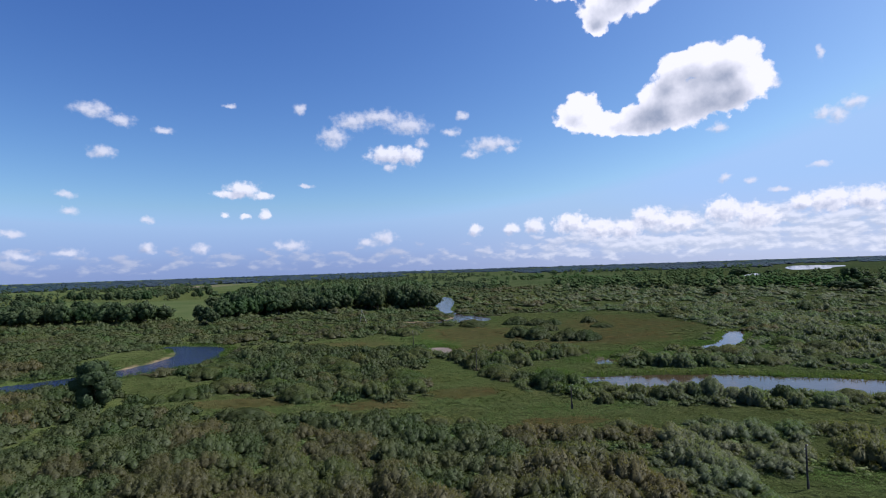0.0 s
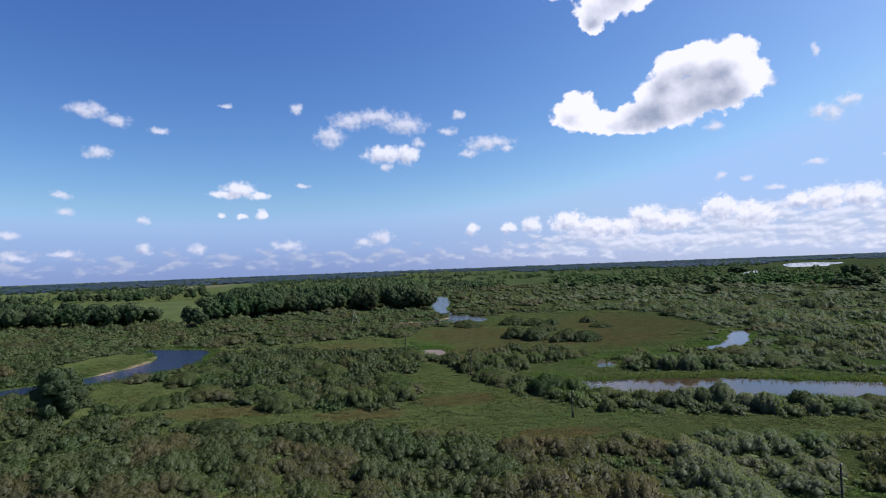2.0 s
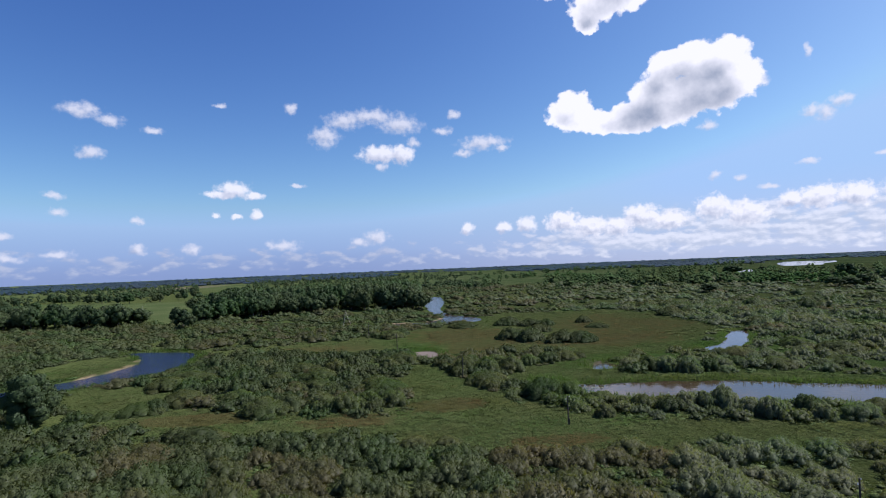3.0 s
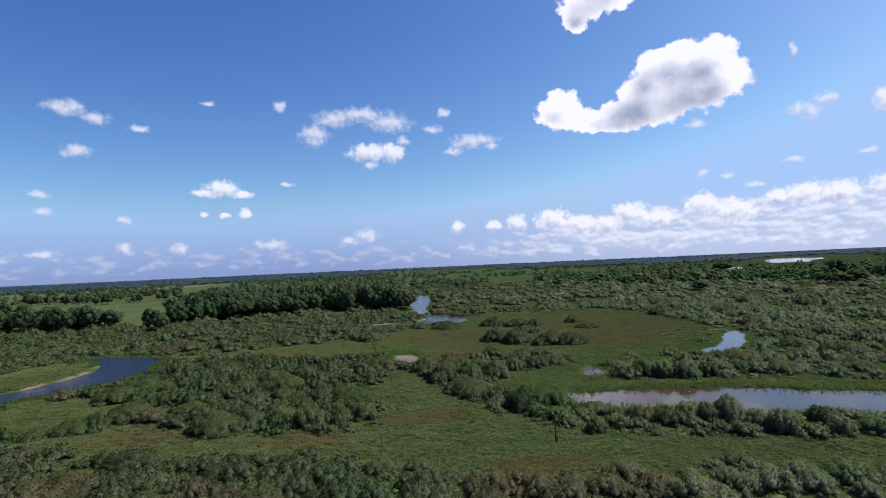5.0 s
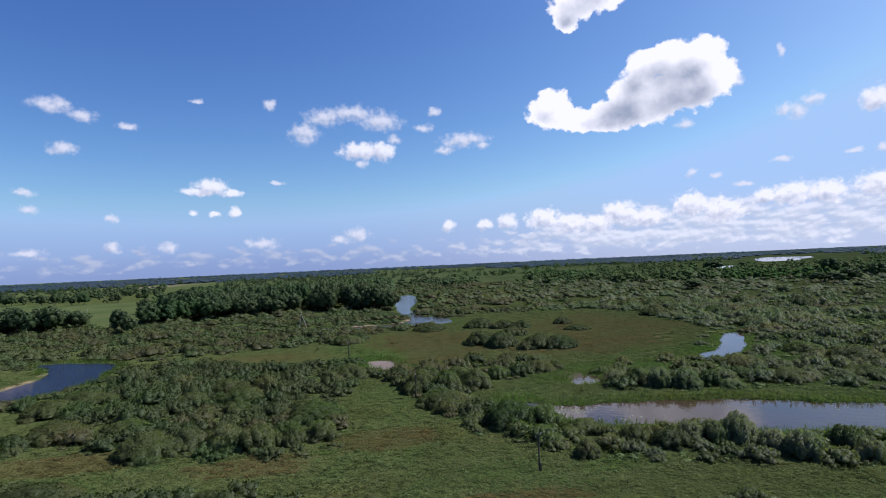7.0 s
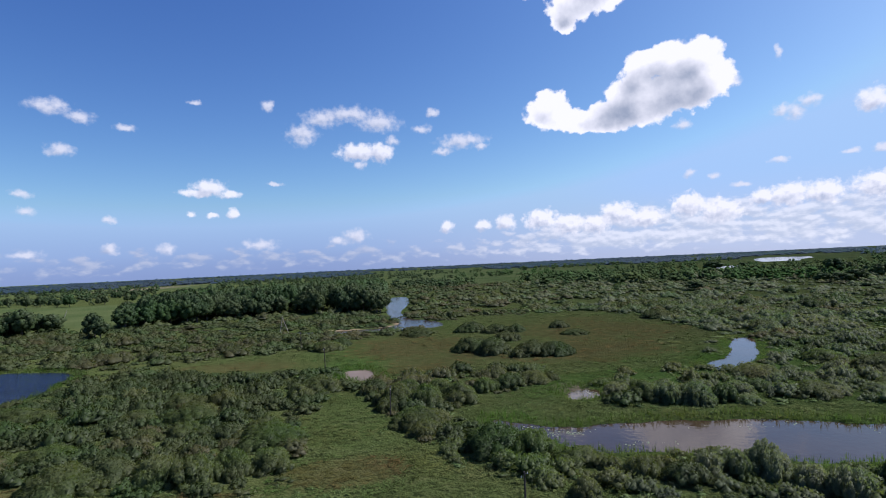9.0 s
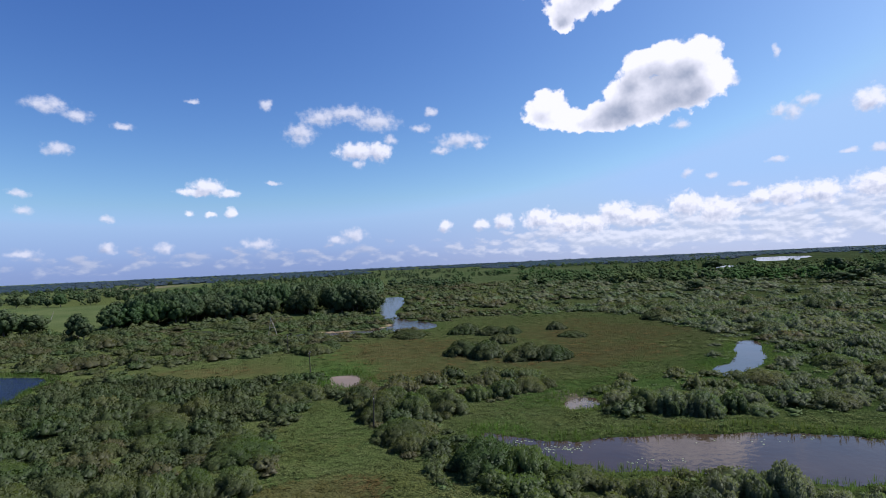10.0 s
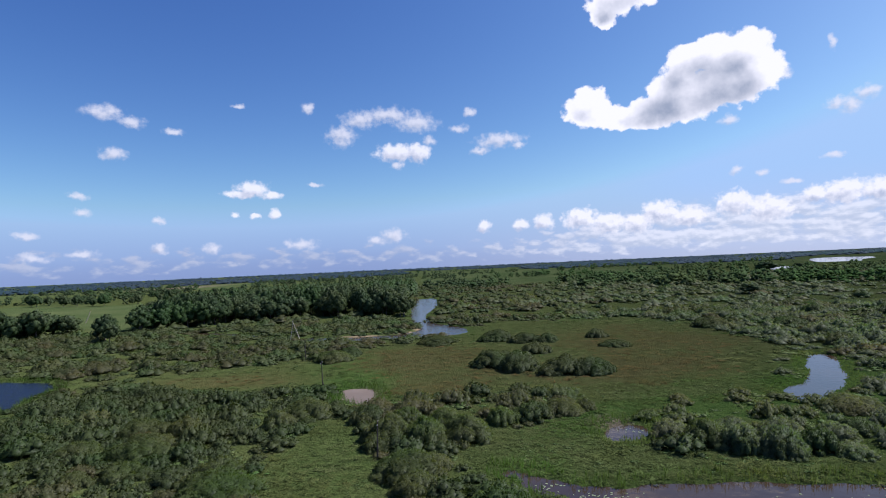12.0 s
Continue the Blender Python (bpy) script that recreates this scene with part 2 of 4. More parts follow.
def plain(name, one, two, scale, rough=0.8, bump=0.2):
    m, t, out = material(name)
    b = node(t, "ShaderNodeBsdfPrincipled", Roughness=rough)
    n = fbm(t, scale, 5.0, 0.6)
    t.links.new(ramp(t, n, [(0.3, one), (0.7, two)]), b.inputs["Base Color"])
    bp = node(t, "ShaderNodeBump", Strength=bump, Distance=0.1)
    t.links.new(n, bp.inputs["Height"])
    t.links.new(bp.outputs[0], b.inputs["Normal"])
    t.links.new(b.outputs[0], out.inputs["Surface"])
    return m


WILLOW = foliage("willow_leaves", (0.045, 0.063, 0.020), (0.071, 0.089, 0.032), (0.101, 0.113, 0.047))
ALDER = foliage("dark_leaves", (0.029, 0.043, 0.015), (0.043, 0.060, 0.022), (0.062, 0.076, 0.030), see=0.3)
RUSTY = foliage("brownish_willow_leaves", (0.050, 0.056, 0.024), (0.073, 0.075, 0.033), (0.098, 0.094, 0.044))
# greyer willow, its colour lightened for light missing on the right-hand bushes
LIT_GREY_WILLOW = foliage("lit_grey_willow_leaves", (0.060, 0.080, 0.038), (0.092, 0.115, 0.058), (0.130, 0.148, 0.085), see=0.5)
HERBS = foliage("herb_leaves", (0.050, 0.080, 0.022), (0.074, 0.112, 0.034), (0.106, 0.138, 0.049), see=0.25, gloss=0.02)
OAK = foliage("oak_leaves", (0.025, 0.046, 0.019), (0.041, 0.064, 0.026), (0.063, 0.087, 0.037), size=0.07, see=0.25)
# the blue of distant haze is put into these leaves' base colour
HORIZON = foliage("haze_tinted_leaves", (0.021, 0.038, 0.052), (0.028, 0.046, 0.063), (0.036, 0.056, 0.075), size=0.004, see=0.1, gloss=0.02)
GRASS = foliage("grass_blades", (0.049, 0.069, 0.021), (0.072, 0.094, 0.032), (0.099, 0.110, 0.047), size=0.12, see=0.12, gloss=0.0)
SEDGE = foliage("brown_sedge", (0.056, 0.049, 0.018), (0.077, 0.063, 0.025), (0.096, 0.078, 0.032), size=0.12, see=0.12, gloss=0.0)
REED = foliage("green_reed", (0.044, 0.076, 0.021), (0.066, 0.102, 0.030), (0.096, 0.128, 0.045), size=0.12, see=0.42, gloss=0.0)
FAR = foliage("far_leaves", (0.040, 0.066, 0.028), (0.060, 0.092, 0.039), (0.083, 0.114, 0.052), size=0.02, see=0.2, gloss=0.0)
BARK = plain("bark", (0.05, 0.042, 0.035), (0.11, 0.095, 0.08), 3.0)
POLE = plain("tarred_wood", (0.018, 0.015, 0.013), (0.045, 0.038, 0.032), 6.0)
STEEL = plain("dull_steel", (0.10, 0.10, 0.10), (0.18, 0.18, 0.18), 9.0, 0.5)
PORCELAIN = plain("porcelain", (0.55, 0.54, 0.5), (0.7, 0.69, 0.66), 9.0, 0.25, 0.0)
DEADWOOD = plain("dead_wood", (0.28, 0.25, 0.20), (0.42, 0.38, 0.31), 3.0)
PAD = plain("lily_pad", (0.11, 0.15, 0.06), (0.20, 0.23, 0.12), 1.5, 0.35, 0.05)


def ground_material():
    m, t, out = material("meadow_and_banks")
    b = node(t, "ShaderNodeBsdfDiffuse", Roughness=1.0)
    big, mid, fine = fbm(t, 0.03, 5.0, 0.6), fbm(t, 0.35, 5.0, 0.6), fbm(t, 2.6, 6.0, 0.7)
    grass = ramp(t, mid, [(0.28, (0.040, 0.060, 0.017)), (0.5, (0.061, 0.084, 0.026)), (0.72, (0.085, 0.101, 0.037))])
    grass = mix(t, calc(t, "MULTIPLY", big, 0.55), grass, (0.061, 0.062, 0.023))
    brown = ramp(t, mid, [(0.3, (0.056, 0.046, 0.020)), (0.7, (0.092, 0.070, 0.031))])
    col = mix(t, attribute(t, "brown"), grass, brown)
    lush = ramp(t, mid, [(0.3, (0.034, 0.066, 0.016)), (0.7, (0.070, 0.110, 0.028))])
    col = mix(t, attribute(t, "lush"), col, lush)
    field = ramp(t, fbm(t, 0.012, 4.0, 0.6), [(0.35, (0.046, 0.072, 0.026)), (0.65, (0.085, 0.104, 0.042))])
    col = mix(t, attribute(t, "field"), col, field)
    col = mix(t, attribute(t, "mud"), col, ramp(t, fine, [(0.3, (0.10, 0.082, 0.055)), (0.7, (0.22, 0.19, 0.13))]))
    col = mix(t, attribute(t, "sand"), col, ramp(t, fine, [(0.3, (0.22, 0.165, 0.095)), (0.7, (0.34, 0.265, 0.16))]))
    col = mix(t, 0.75, col, ramp(t, fine, [(0.25, (0.6, 0.6, 0.6)), (0.75, (1.25, 1.25, 1.22))]), "MULTIPLY")
    t.links.new(col, b.inputs["Color"])
    bp = node(t, "ShaderNodeBump", Strength=1.0, Distance=0.3)
    clump = node(t, "ShaderNodeTexVoronoi", Scale=2.4)
    clump.feature = "SMOOTH_F1"
    t.links.new(coords(t), clump.inputs["Vector"])
    lumps = calc(t, "SUBTRACT", 1.0, clump.outputs["Distance"])
    t.links.new(calc(t, "ADD", calc(t, "MULTIPLY", fine, 0.7), calc(t, "ADD", lumps, calc(t, "MULTIPLY", mid, 0.8))), bp.inputs["Height"])
    t.links.new(bp.outputs[0], b.inputs["Normal"])
    t.links.new(b.outputs[0], out.inputs["Surface"])
    return m


def water_material(name, rough, ripple, scale, water_tint=((0.024, 0.015, 0.010), (0.042, 0.028, 0.018)), wave=0.1):
    m, t, out = material(name)
    b = node(t, "ShaderNodeBsdfPrincipled", Roughness=rough, IOR=1.33)
    col = ramp(t, fbm(t, 0.08, 3.0), [(0.3, water_tint[0]), (0.7, water_tint[1])])
    t.links.new(col, b.inputs["Base Color"])
    bp = node(t, "ShaderNodeBump", Strength=ripple, Distance=wave)
    t.links.new(fbm(t, scale, 3.0, 0.5), bp.inputs["Height"])
    t.links.new(bp.outputs[0], b.inputs["Normal"])
    t.links.new(b.outputs[0], out.inputs["Surface"])
    return m


# the left river's blue stands for reflected sky, put into its base colour
GROUND, CALM, RIPPLED = ground_material(), water_material("calm_river_water", 0.05, 0.25, 0.9), water_material("sky_tinted_rippled_water", 0.08, 1.0, 1.3, ((0.007, 0.013, 0.042), (0.011, 0.019, 0.058)), 1.1)
RUFFLED = water_material("ruffled_river_water", 0.07, 0.9, 1.8)
MUDDY = water_material("muddy_shallow", 0.6, 0.3, 2.0, ((0.105, 0.080, 0.060), (0.155, 0.120, 0.092)))

# ---- plan of the land: outlines in metres ----
def smooth(pts, n=6):
    """A closed Catmull-Rom outline through pts."""
    p = np.array(pts, float)
    k = len(p)
    out = []
    for i in range(k):
        a0, a1, a2, a3 = p[i - 1], p[i], p[(i + 1) % k], p[(i + 2) % k]
        for u in np.linspace(0, 1, n, endpoint=False):
            out.append(0.5 * (2 * a1 + (a2 - a0) * u + (2 * a0 - 5 * a1 + 4 * a2 - a3) * u * u + (3 * a1 - a0 - 3 * a2 + a3) * u ** 3))
    return np.array(out)


def inside_by(poly, X, Y, reach=40.0):
    """Signed distance to an outline: positive inside; points further out than reach give -reach."""
    d = np.full(X.shape, -reach)
    lo, hi = poly.min(0) - reach, poly.max(0) + reach
    s = (X > lo[0]) & (X < hi[0]) & (Y > lo[1]) & (Y < hi[1])
    x, y = X[s], Y[s]
    best, odd = np.full(x.shape, 1e9), np.zeros(x.shape, bool)
    for (x0, y0), (x1, y1) in zip(poly, np.roll(poly, -1, 0)):
        ex, ey = x1 - x0, y1 - y0
        u = np.clip(((x - x0) * ex + (y - y0) * ey) / (ex * ex + ey * ey + 1e-9), 0, 1)
        best = np.minimum(best, (x - x0 - u * ex) ** 2 + (y - y0 - u * ey) ** 2)
        if y0 != y1:
            odd ^= ((y0 > y) != (y1 > y)) & (x < x0 + (y - y0) / (y1 - y0) * ex)
    best = np.sqrt(best)
    d[s] = np.where(odd, best, np.maximum(-best, -reach))
    return d


def lattice(ix, iy, seed):
    h = (ix.astype(np.int64) * 374761393 + iy.astype(np.int64) * 668265263 + seed * 974634541) & 0xFFFFFFFF
    h = ((h ^ (h >> 13)) * 1274126177) & 0xFFFFFFFF
    return ((h ^ (h >> 16)) & 0xFFFF) / 65535.0


def field_noise(X, Y, size, seed, octaves=3):
    """Value noise, 0 to 1, with features about size metres across."""
    total, amp, norm = np.zeros(X.shape), 1.0, 0.0
    for o in range(octaves):
        u, v = X / size * 2 ** o, Y / size * 2 ** o
        i, j = np.floor(u), np.floor(v)
        fu, fv = u - i, v - j
        fu, fv = fu * fu * (3 - 2 * fu), fv * fv * (3 - 2 * fv)
        c = [lattice(i + p, j + q, seed + o) for p, q in ((0, 0), (1, 0), (0, 1), (1, 1))]
        total += amp * ((c[0] * (1 - fu) + c[1] * fu) * (1 - fv) + (c[2] * (1 - fu) + c[3] * fu) * fv)
        norm += amp
        amp *= 0.55
    return total / norm


WATERS = {
    "near_river": [(26, 142.5), (32.5, 138.5), (38, 136.3), (43, 136.8), (50, 136.6), (60, 135.4), (72, 132.6), (84, 128), (100, 122), (125, 111), (165, 98),
                   (165, 82), (125, 95), (102, 104), (89, 109), (81, 112), (72, 115.3), (62, 117), (52, 121.8), (44, 123.5), (38, 125.2), (33, 132.3), (28, 138.2)],
    "pond": [(83.3, 171), (89.3, 172.5), (96.3, 179), (102.8, 186.7), (110.3, 200), (116.3, 208.5), (113.8, 213), (108.8, 208), (104.3, 201.5), (98.3, 191), (91.3, 183), (85.3, 179.5)],
    "puddle": [(43.4, 153.4), (46.2, 153.2), (49.2, 155.0), (50.0, 158.4), (47.4, 160.6), (44.2, 158.0)],
    "muddy_pool": [(-5.6, 194.0), (-0.6, 193.2), (2.6, 186), (1.2, 181.6), (-2.6, 183), (-5.2, 189)],
    "left_river": [(-117, 220), (-110, 221), (-103, 219.3), (-91, 215.6), (-85, 206.5), (-82, 195), (-79.7, 186), (-81.5, 174.5), (-86, 166.5), (-91, 160), (-97, 150),
                   (-108, 142), (-130, 137), (-160, 135), (-160, 140), (-135, 144), (-115, 154), (-103.5, 166), (-98.5, 178), (-97.5, 190), (-99.5, 200), (-107, 210.5), (-113, 215.5)],
    "middle_river": [(4, 512), (7.5, 470), (7, 415), (4.5, 378), (4.5, 350), (11, 325), (23.5, 304), (23.5, 285), (11, 280), (-4, 277), (-25, 278), (-40, 284.5), (-60, 295.5), (-85, 313.5), (-112, 328.5),
                     (-112, 333), (-85, 319), (-60, 301), (-44, 291), (-26, 286.5), (-14, 287.5), (-3, 290), (4, 299), (5.5, 312), (1, 330), (-3, 363), (-8, 423), (-13, 491), (-6, 512)],
    "backwater": [(470, 828), (500, 848), (524, 876), (562, 938), (548, 942), (512, 896), (486, 866)],
    "lake": [(709, 1069), (816, 1274), (993, 1518), (1108, 1510), (966, 1283), (837, 1147), (760, 1054)],
}
MEADOWS = [
    # round sedge meadow
    [(-12.7, 207), (-18.4, 247), (3.5, 258), (16.8, 272), (40, 318), (68, 307), (92, 318), (110, 290), (112.6, 240), (109, 218), (97, 197), (84, 178), (73, 174), (57, 172), (48, 160), (42, 160), (41, 166), (42.8, 180), (31, 187), (14, 185), (-0.7, 187), (-8.4, 194)],
    # strip west of it
    [(-58, 203), (-60, 219), (-43, 228), (-22, 233), (-15, 231), (-14, 207), (-13, 198), (-22.6, 194), (-42.6, 194.5)],
    # glade with the line of poles
    [(-7, 153), (-7.5, 163), (-4.3, 170.7), (-1, 170.3), (3.0, 163), (7.5, 150), (12, 135), (12, 120), (-3.9, 124), (-4.5, 140), (-5.7, 146)],
    # sedge bank north of the river
    [(23.3, 154), (26.5, 160), (39, 160), (46, 149), (54, 145), (76, 140.5), (100, 134), (100, 122), (72, 132), (50, 136), (38, 136), (27, 143)],
    # open ground south of the river
    [(-66, 126), (-52, 130.5), (-34, 121), (-18, 116), (-4, 120), (-3.7, 147), (3.5, 150), (12.7, 134), (20, 120), (26, 116), (31, 110), (52, 104), (67, 98), (90, 92), (84, 80), (66, 88), (44, 95), (28, 92), (17, 94), (0, 100), (-22, 107), (-38, 107), (-56, 113)],
    [(-86, 139), (-89, 154), (-64, 150), (-58, 136), (-60, 124), (-73, 128)],
    # tongue inside the river's bend
    [(-106, 172), (-101, 188), (-102, 200), (-112, 209), (-122, 207), (-126, 190), (-117, 172)],
    # opening by the second pole
    [(40, 70), (47, 71), (60, 66), (64, 54), (52, 48), (42, 55)],
]
FIELDS = [
    [(-290, 420), (-420, 560), (-518, 700), (-378, 640), (-271, 600), (-206, 500), (-163, 385), (-142, 335), (-165, 340), (-205, 385)],
    [(-300, 700), (-380, 900), (-620, 1500), (-520, 1500), (-330, 900), (-240, 640)],
    [(140, 700), (300, 760), (420, 1050), (300, 1500), (0, 1600), (-40, 1000), (40, 760)],
    [(196, 346), (214, 358), (252, 324), (262, 304), (240, 312)],
    [(184, 256), (204, 268), (232, 282), (240, 274), (210, 258)],
    [(250, 400), (300, 380), (330, 360), (318, 350), (270, 376), (240, 392)],
]
WATER_LINES = {k: smooth(v) for k, v in WATERS.items()}
MEADOW_LINES = [smooth(v, 4) for v in MEADOWS]
FIELD_LINES = [smooth(v, 4) for v in FIELDS]


def wet(X, Y):
    """Metres into the water (positive) or away from it (negative), with a ragged shoreline."""
    d = np.full(X.shape, -40.0)
    for k, p in WATER_LINES.items():
        d = np.maximum(d, inside_by(p, X, Y))
    return d + (field_noise(X, Y, 5.0, 3) - 0.5) * 2.2


def open_land(X, Y):
    d = np.full(X.shape, -40.0)
    for p in MEADOW_LINES + FIELD_LINES:
        d = np.maximum(d, inside_by(p, X, Y))
    return d + (field_noise(X, Y, 9.0, 5) - 0.5) * 7.0


def height(X, Y, w=None):
    w = wet(X, Y) if w is None else w
    land = 0.05 + 0.5 * (field_noise(X, Y, 14.0, 8) - 0.5) + 0.35 * (field_noise(X, Y, 60.0, 9) - 0.5)
    land = land + 0.4 * (field_noise(X, Y, 2.6, 14, 2) - 0.5)
    bank = np.clip((-w) / 3.0, 0, 1)
    z = -0.25 + (land + 0.25) * bank * bank * (3 - 2 * bank)
    return np.where(w > 0, -0.25 - np.clip(w, 0, 4) * 0.35, z)


def near(X, Y, x, y, rx, ry, soft=0.35):
    """A soft oval spot: 1 in its middle, 0 outside."""
    d = np.sqrt(((X - x) / rx) ** 2 + ((Y - y) / ry) ** 2)
    return np.clip((1 + soft - d) / (2 * soft), 0, 1)


def mesh_from(name, verts, faces, mat=None, sides=3, normals=None):
    """A mesh from arrays; all faces have the same number of corners. normals: the soft shading of a leafy mass, a vector a vertex."""
    me = bpy.data.meshes.new(name)
    v, f = np.asarray(verts, np.float32), np.asarray(faces, np.int32)
    me.vertices.add(len(v))
    me.vertices.foreach_set("co", v.ravel())
    me.loops.add(f.size)
    me.loops.foreach_set("vertex_index", f.ravel())
    me.polygons.add(len(f))
    me.polygons.foreach_set("loop_start", np.arange(len(f), dtype=np.int32) * sides)
    me.update(calc_edges=True)
    if normals is not None:
        me.polygons.foreach_set("use_smooth", np.ones(len(f), bool))
        me.attributes.new("custom_normal", "FLOAT_VECTOR", "POINT").data.foreach_set("vector", np.asarray(normals, np.float32).ravel())
    if mat:
        me.materials.append(mat)
    return me


# ---- the ground: one sheet to the horizon ----
def axis(lo, hi, step, far_lo, far_hi, grow=1.13):
    mid = list(np.arange(lo, hi + step / 2, step))
    s, x = step, hi
    while x < far_hi:
        s *= grow
        x += s
        mid.append(min(x, far_hi))
    s, x, low = step, lo, []
    while x > far_lo:
        s *= grow
        x -= s
        low.append(max(x, far_lo))
    return np.array(low[::-1] + mid)


gx, gy = axis(-120, 125, 1.2, -5200, 5200), axis(35, 330, 1.2, -2500, 5400)
GX, GY = np.meshgrid(gx, gy)
W = wet(GX, GY)
OPEN = open_land(GX, GY)
GZ = height(GX, GY, W)
nx, ny = len(gx), len(gy)
idx = np.arange(nx * ny).reshape(ny, nx)
quads = np.stack([idx[:-1, :-1], idx[:-1, 1:], idx[1:, 1:], idx[1:, :-1]], -1).reshape(-1, 4)
me = mesh_from("ground", np.stack([GX, GY, GZ], -1).reshape(-1, 3), quads, GROUND, 4)
me.polygons.foreach_set("use_smooth", np.ones(len(quads), bool))


def brown_at(X, Y):
    n1, n2 = field_noise(X, Y, 22.0, 11), field_noise(X, Y, 7.0, 12)
    v = np.zeros(X.shape)
    for spot in ((12, 222, 26, 28), (80, 250, 30, 34), (-38, 208, 18, 8), (-45, 119.5, 10, 4), (-15, 114, 9, 4), (4, 123, 8, 5), (22, 98, 8, 3), (60, 205, 30, 16), (16, 192, 14, 7)):
        v = np.maximum(v, near(X, Y, *spot, 0.6))
    return np.clip(v * (0.2 + 1.5 * n1) * (0.5 + n2), 0, 1)


def lush_at(X, Y, w):
    return np.clip(np.clip((8 + w) / 8, 0, 1) * 0.5 + near(X, Y, 64, 168, 26, 7) * 1.2 + near(X, Y, -4, 201, 8, 12, 0.5) + near(X, Y, -14, 225, 9, 18, 0.6) * 0.6 + near(X, Y, 3, 150, 9, 18, 0.5) * 0.4 + near(X, Y, 112, 165, 40, 34, 0.5) * 0.9, 0, 1)


brown, lush = brown_at(GX, GY), lush_at(GX, GY, W)
sand = np.zeros(GX.shape)
for spot in ((-2, 294, 9, 3.0), (-18, 288, 8, 1.6), (5, 306, 3.0, 8), (-99.0, 186, 0.8, 9), (-101.3, 202, 1.0, 4), (-101.5, 173, 0.8, 5)):
    sand = np.maximum(sand, near(GX, GY, *spot, 0.3))
mud = np.maximum(near(GX, GY, 45.3, 161.5, 3.4, 3.4), near(GX, GY, -1, 189, 3.8, 5.5))
mud = np.maximum(mud, near(GX, GY, -620, 1320, 70, 110))   # a ripe field far off
fields = np.zeros(GX.shape)
for p in FIELD_LINES:
    fields = np.maximum(fields, np.clip(inside_by(p, GX, GY) / 6 + 0.5, 0, 1))
fields = np.maximum(fields, np.clip((np.hypot(GX, GY) - 1000) / 500, 0, 1) * 0.8)
for key, val in (("brown", brown * 0.5), ("lush", lush), ("sand", sand), ("mud", mud), ("field", fields)):
    at = me.attributes.new(key, "FLOAT", "POINT")
    at.data.foreach_set("value", val.astype(np.float32).ravel())
tagged(new("ground", me), "flat green flood plain of sedge meadow and herbs", "ground", kind="structure")

# ---- water ----
WATER_LABELS = {"near_river": "calm brown river reflecting sky and cloud", "pond": "narrow blue pond between reeds and bushes", "puddle": "small open puddle in wet sedge",
                "muddy_pool": "shallow muddy pool at the end of the glade", "left_river": "dark blue river bend round a sandy point",
                "middle_river": "winding pale river beside a sand spit", "backwater": "narrow pale backwater before the lake", "lake": "wide pale lake far across the plain"}
for key, line in WATER_LINES.items():
    bm = bmesh.new()
    c = line.mean(0)
    nrm = np.roll(line, -1, 0) - np.roll(line, 1, 0)
    nrm = np.stack([nrm[:, 1], -nrm[:, 0]], -1) / (np.linalg.norm(nrm, axis=1, keepdims=True) + 1e-9)
    area = 0.5 * np.sum(line[:, 0] * np.roll(line[:, 1], -1) - np.roll(line[:, 0], -1) * line[:, 1])
    ring = line + nrm * (1.2 if area > 0 else -1.2)
    vs = [bm.verts.new((x, y, -0.25 - 0.0)) for x, y in ring]
    es = [bm.edges.new((vs[i], vs[(i + 1) % len(vs)])) for i in range(len(vs))]
    bmesh.ops.triangle_fill(bm, use_beauty=True, use_dissolve=False, edges=es)
    for f in bm.faces:
        if f.normal.z < 0:
            f.normal_flip()
    me = bpy.data.meshes.new(key)
    bm.to_mesh(me)
    bm.free()
    me.materials.append(MUDDY if key == "muddy_pool" else RIPPLED if key == "left_river" else RUFFLED if key == "middle_river" else CALM)
    tagged(new(key, me), WATER_LABELS[key], "water", kind="structure")


# ---- plants: leaf sprays on lobed bodies ----
ICO = bmesh.new()
bmesh.ops.create_icosphere(ICO, subdivisions=1, radius=1)
ICO_V = np.array([v.co[:] for v in ICO.verts])
ICO_F = np.array([[v.index for v in f.verts] for f in ICO.faces])
ICO.free()


OCTA_V = np.array([(1, 0, 0), (0, 1, 0), (-1, 0, 0), (0, -1, 0), (0, 0, 1), (0, 0, -1)], float)
OCTA_F = np.array([(0, 1, 4), (1, 2, 4), (2, 3, 4), (3, 0, 4), (1, 0, 5), (2, 1, 5), (3, 2, 5), (0, 3, 5)])


def unit(v):
    return v / (np.linalg.norm(v, axis=1, keepdims=True) + 1e-9)


def outward(V, F, N):
    """Turns every face so that its front agrees with the soft normals."""
    face = np.cross(V[F[:, 1]] - V[F[:, 0]], V[F[:, 2]] - V[F[:, 0]])
    wrong = np.sum(face * N[F].mean(1), 1) < 0
    F = F.copy()
    F[wrong] = F[wrong][:, ::-1]
    return V, F, N


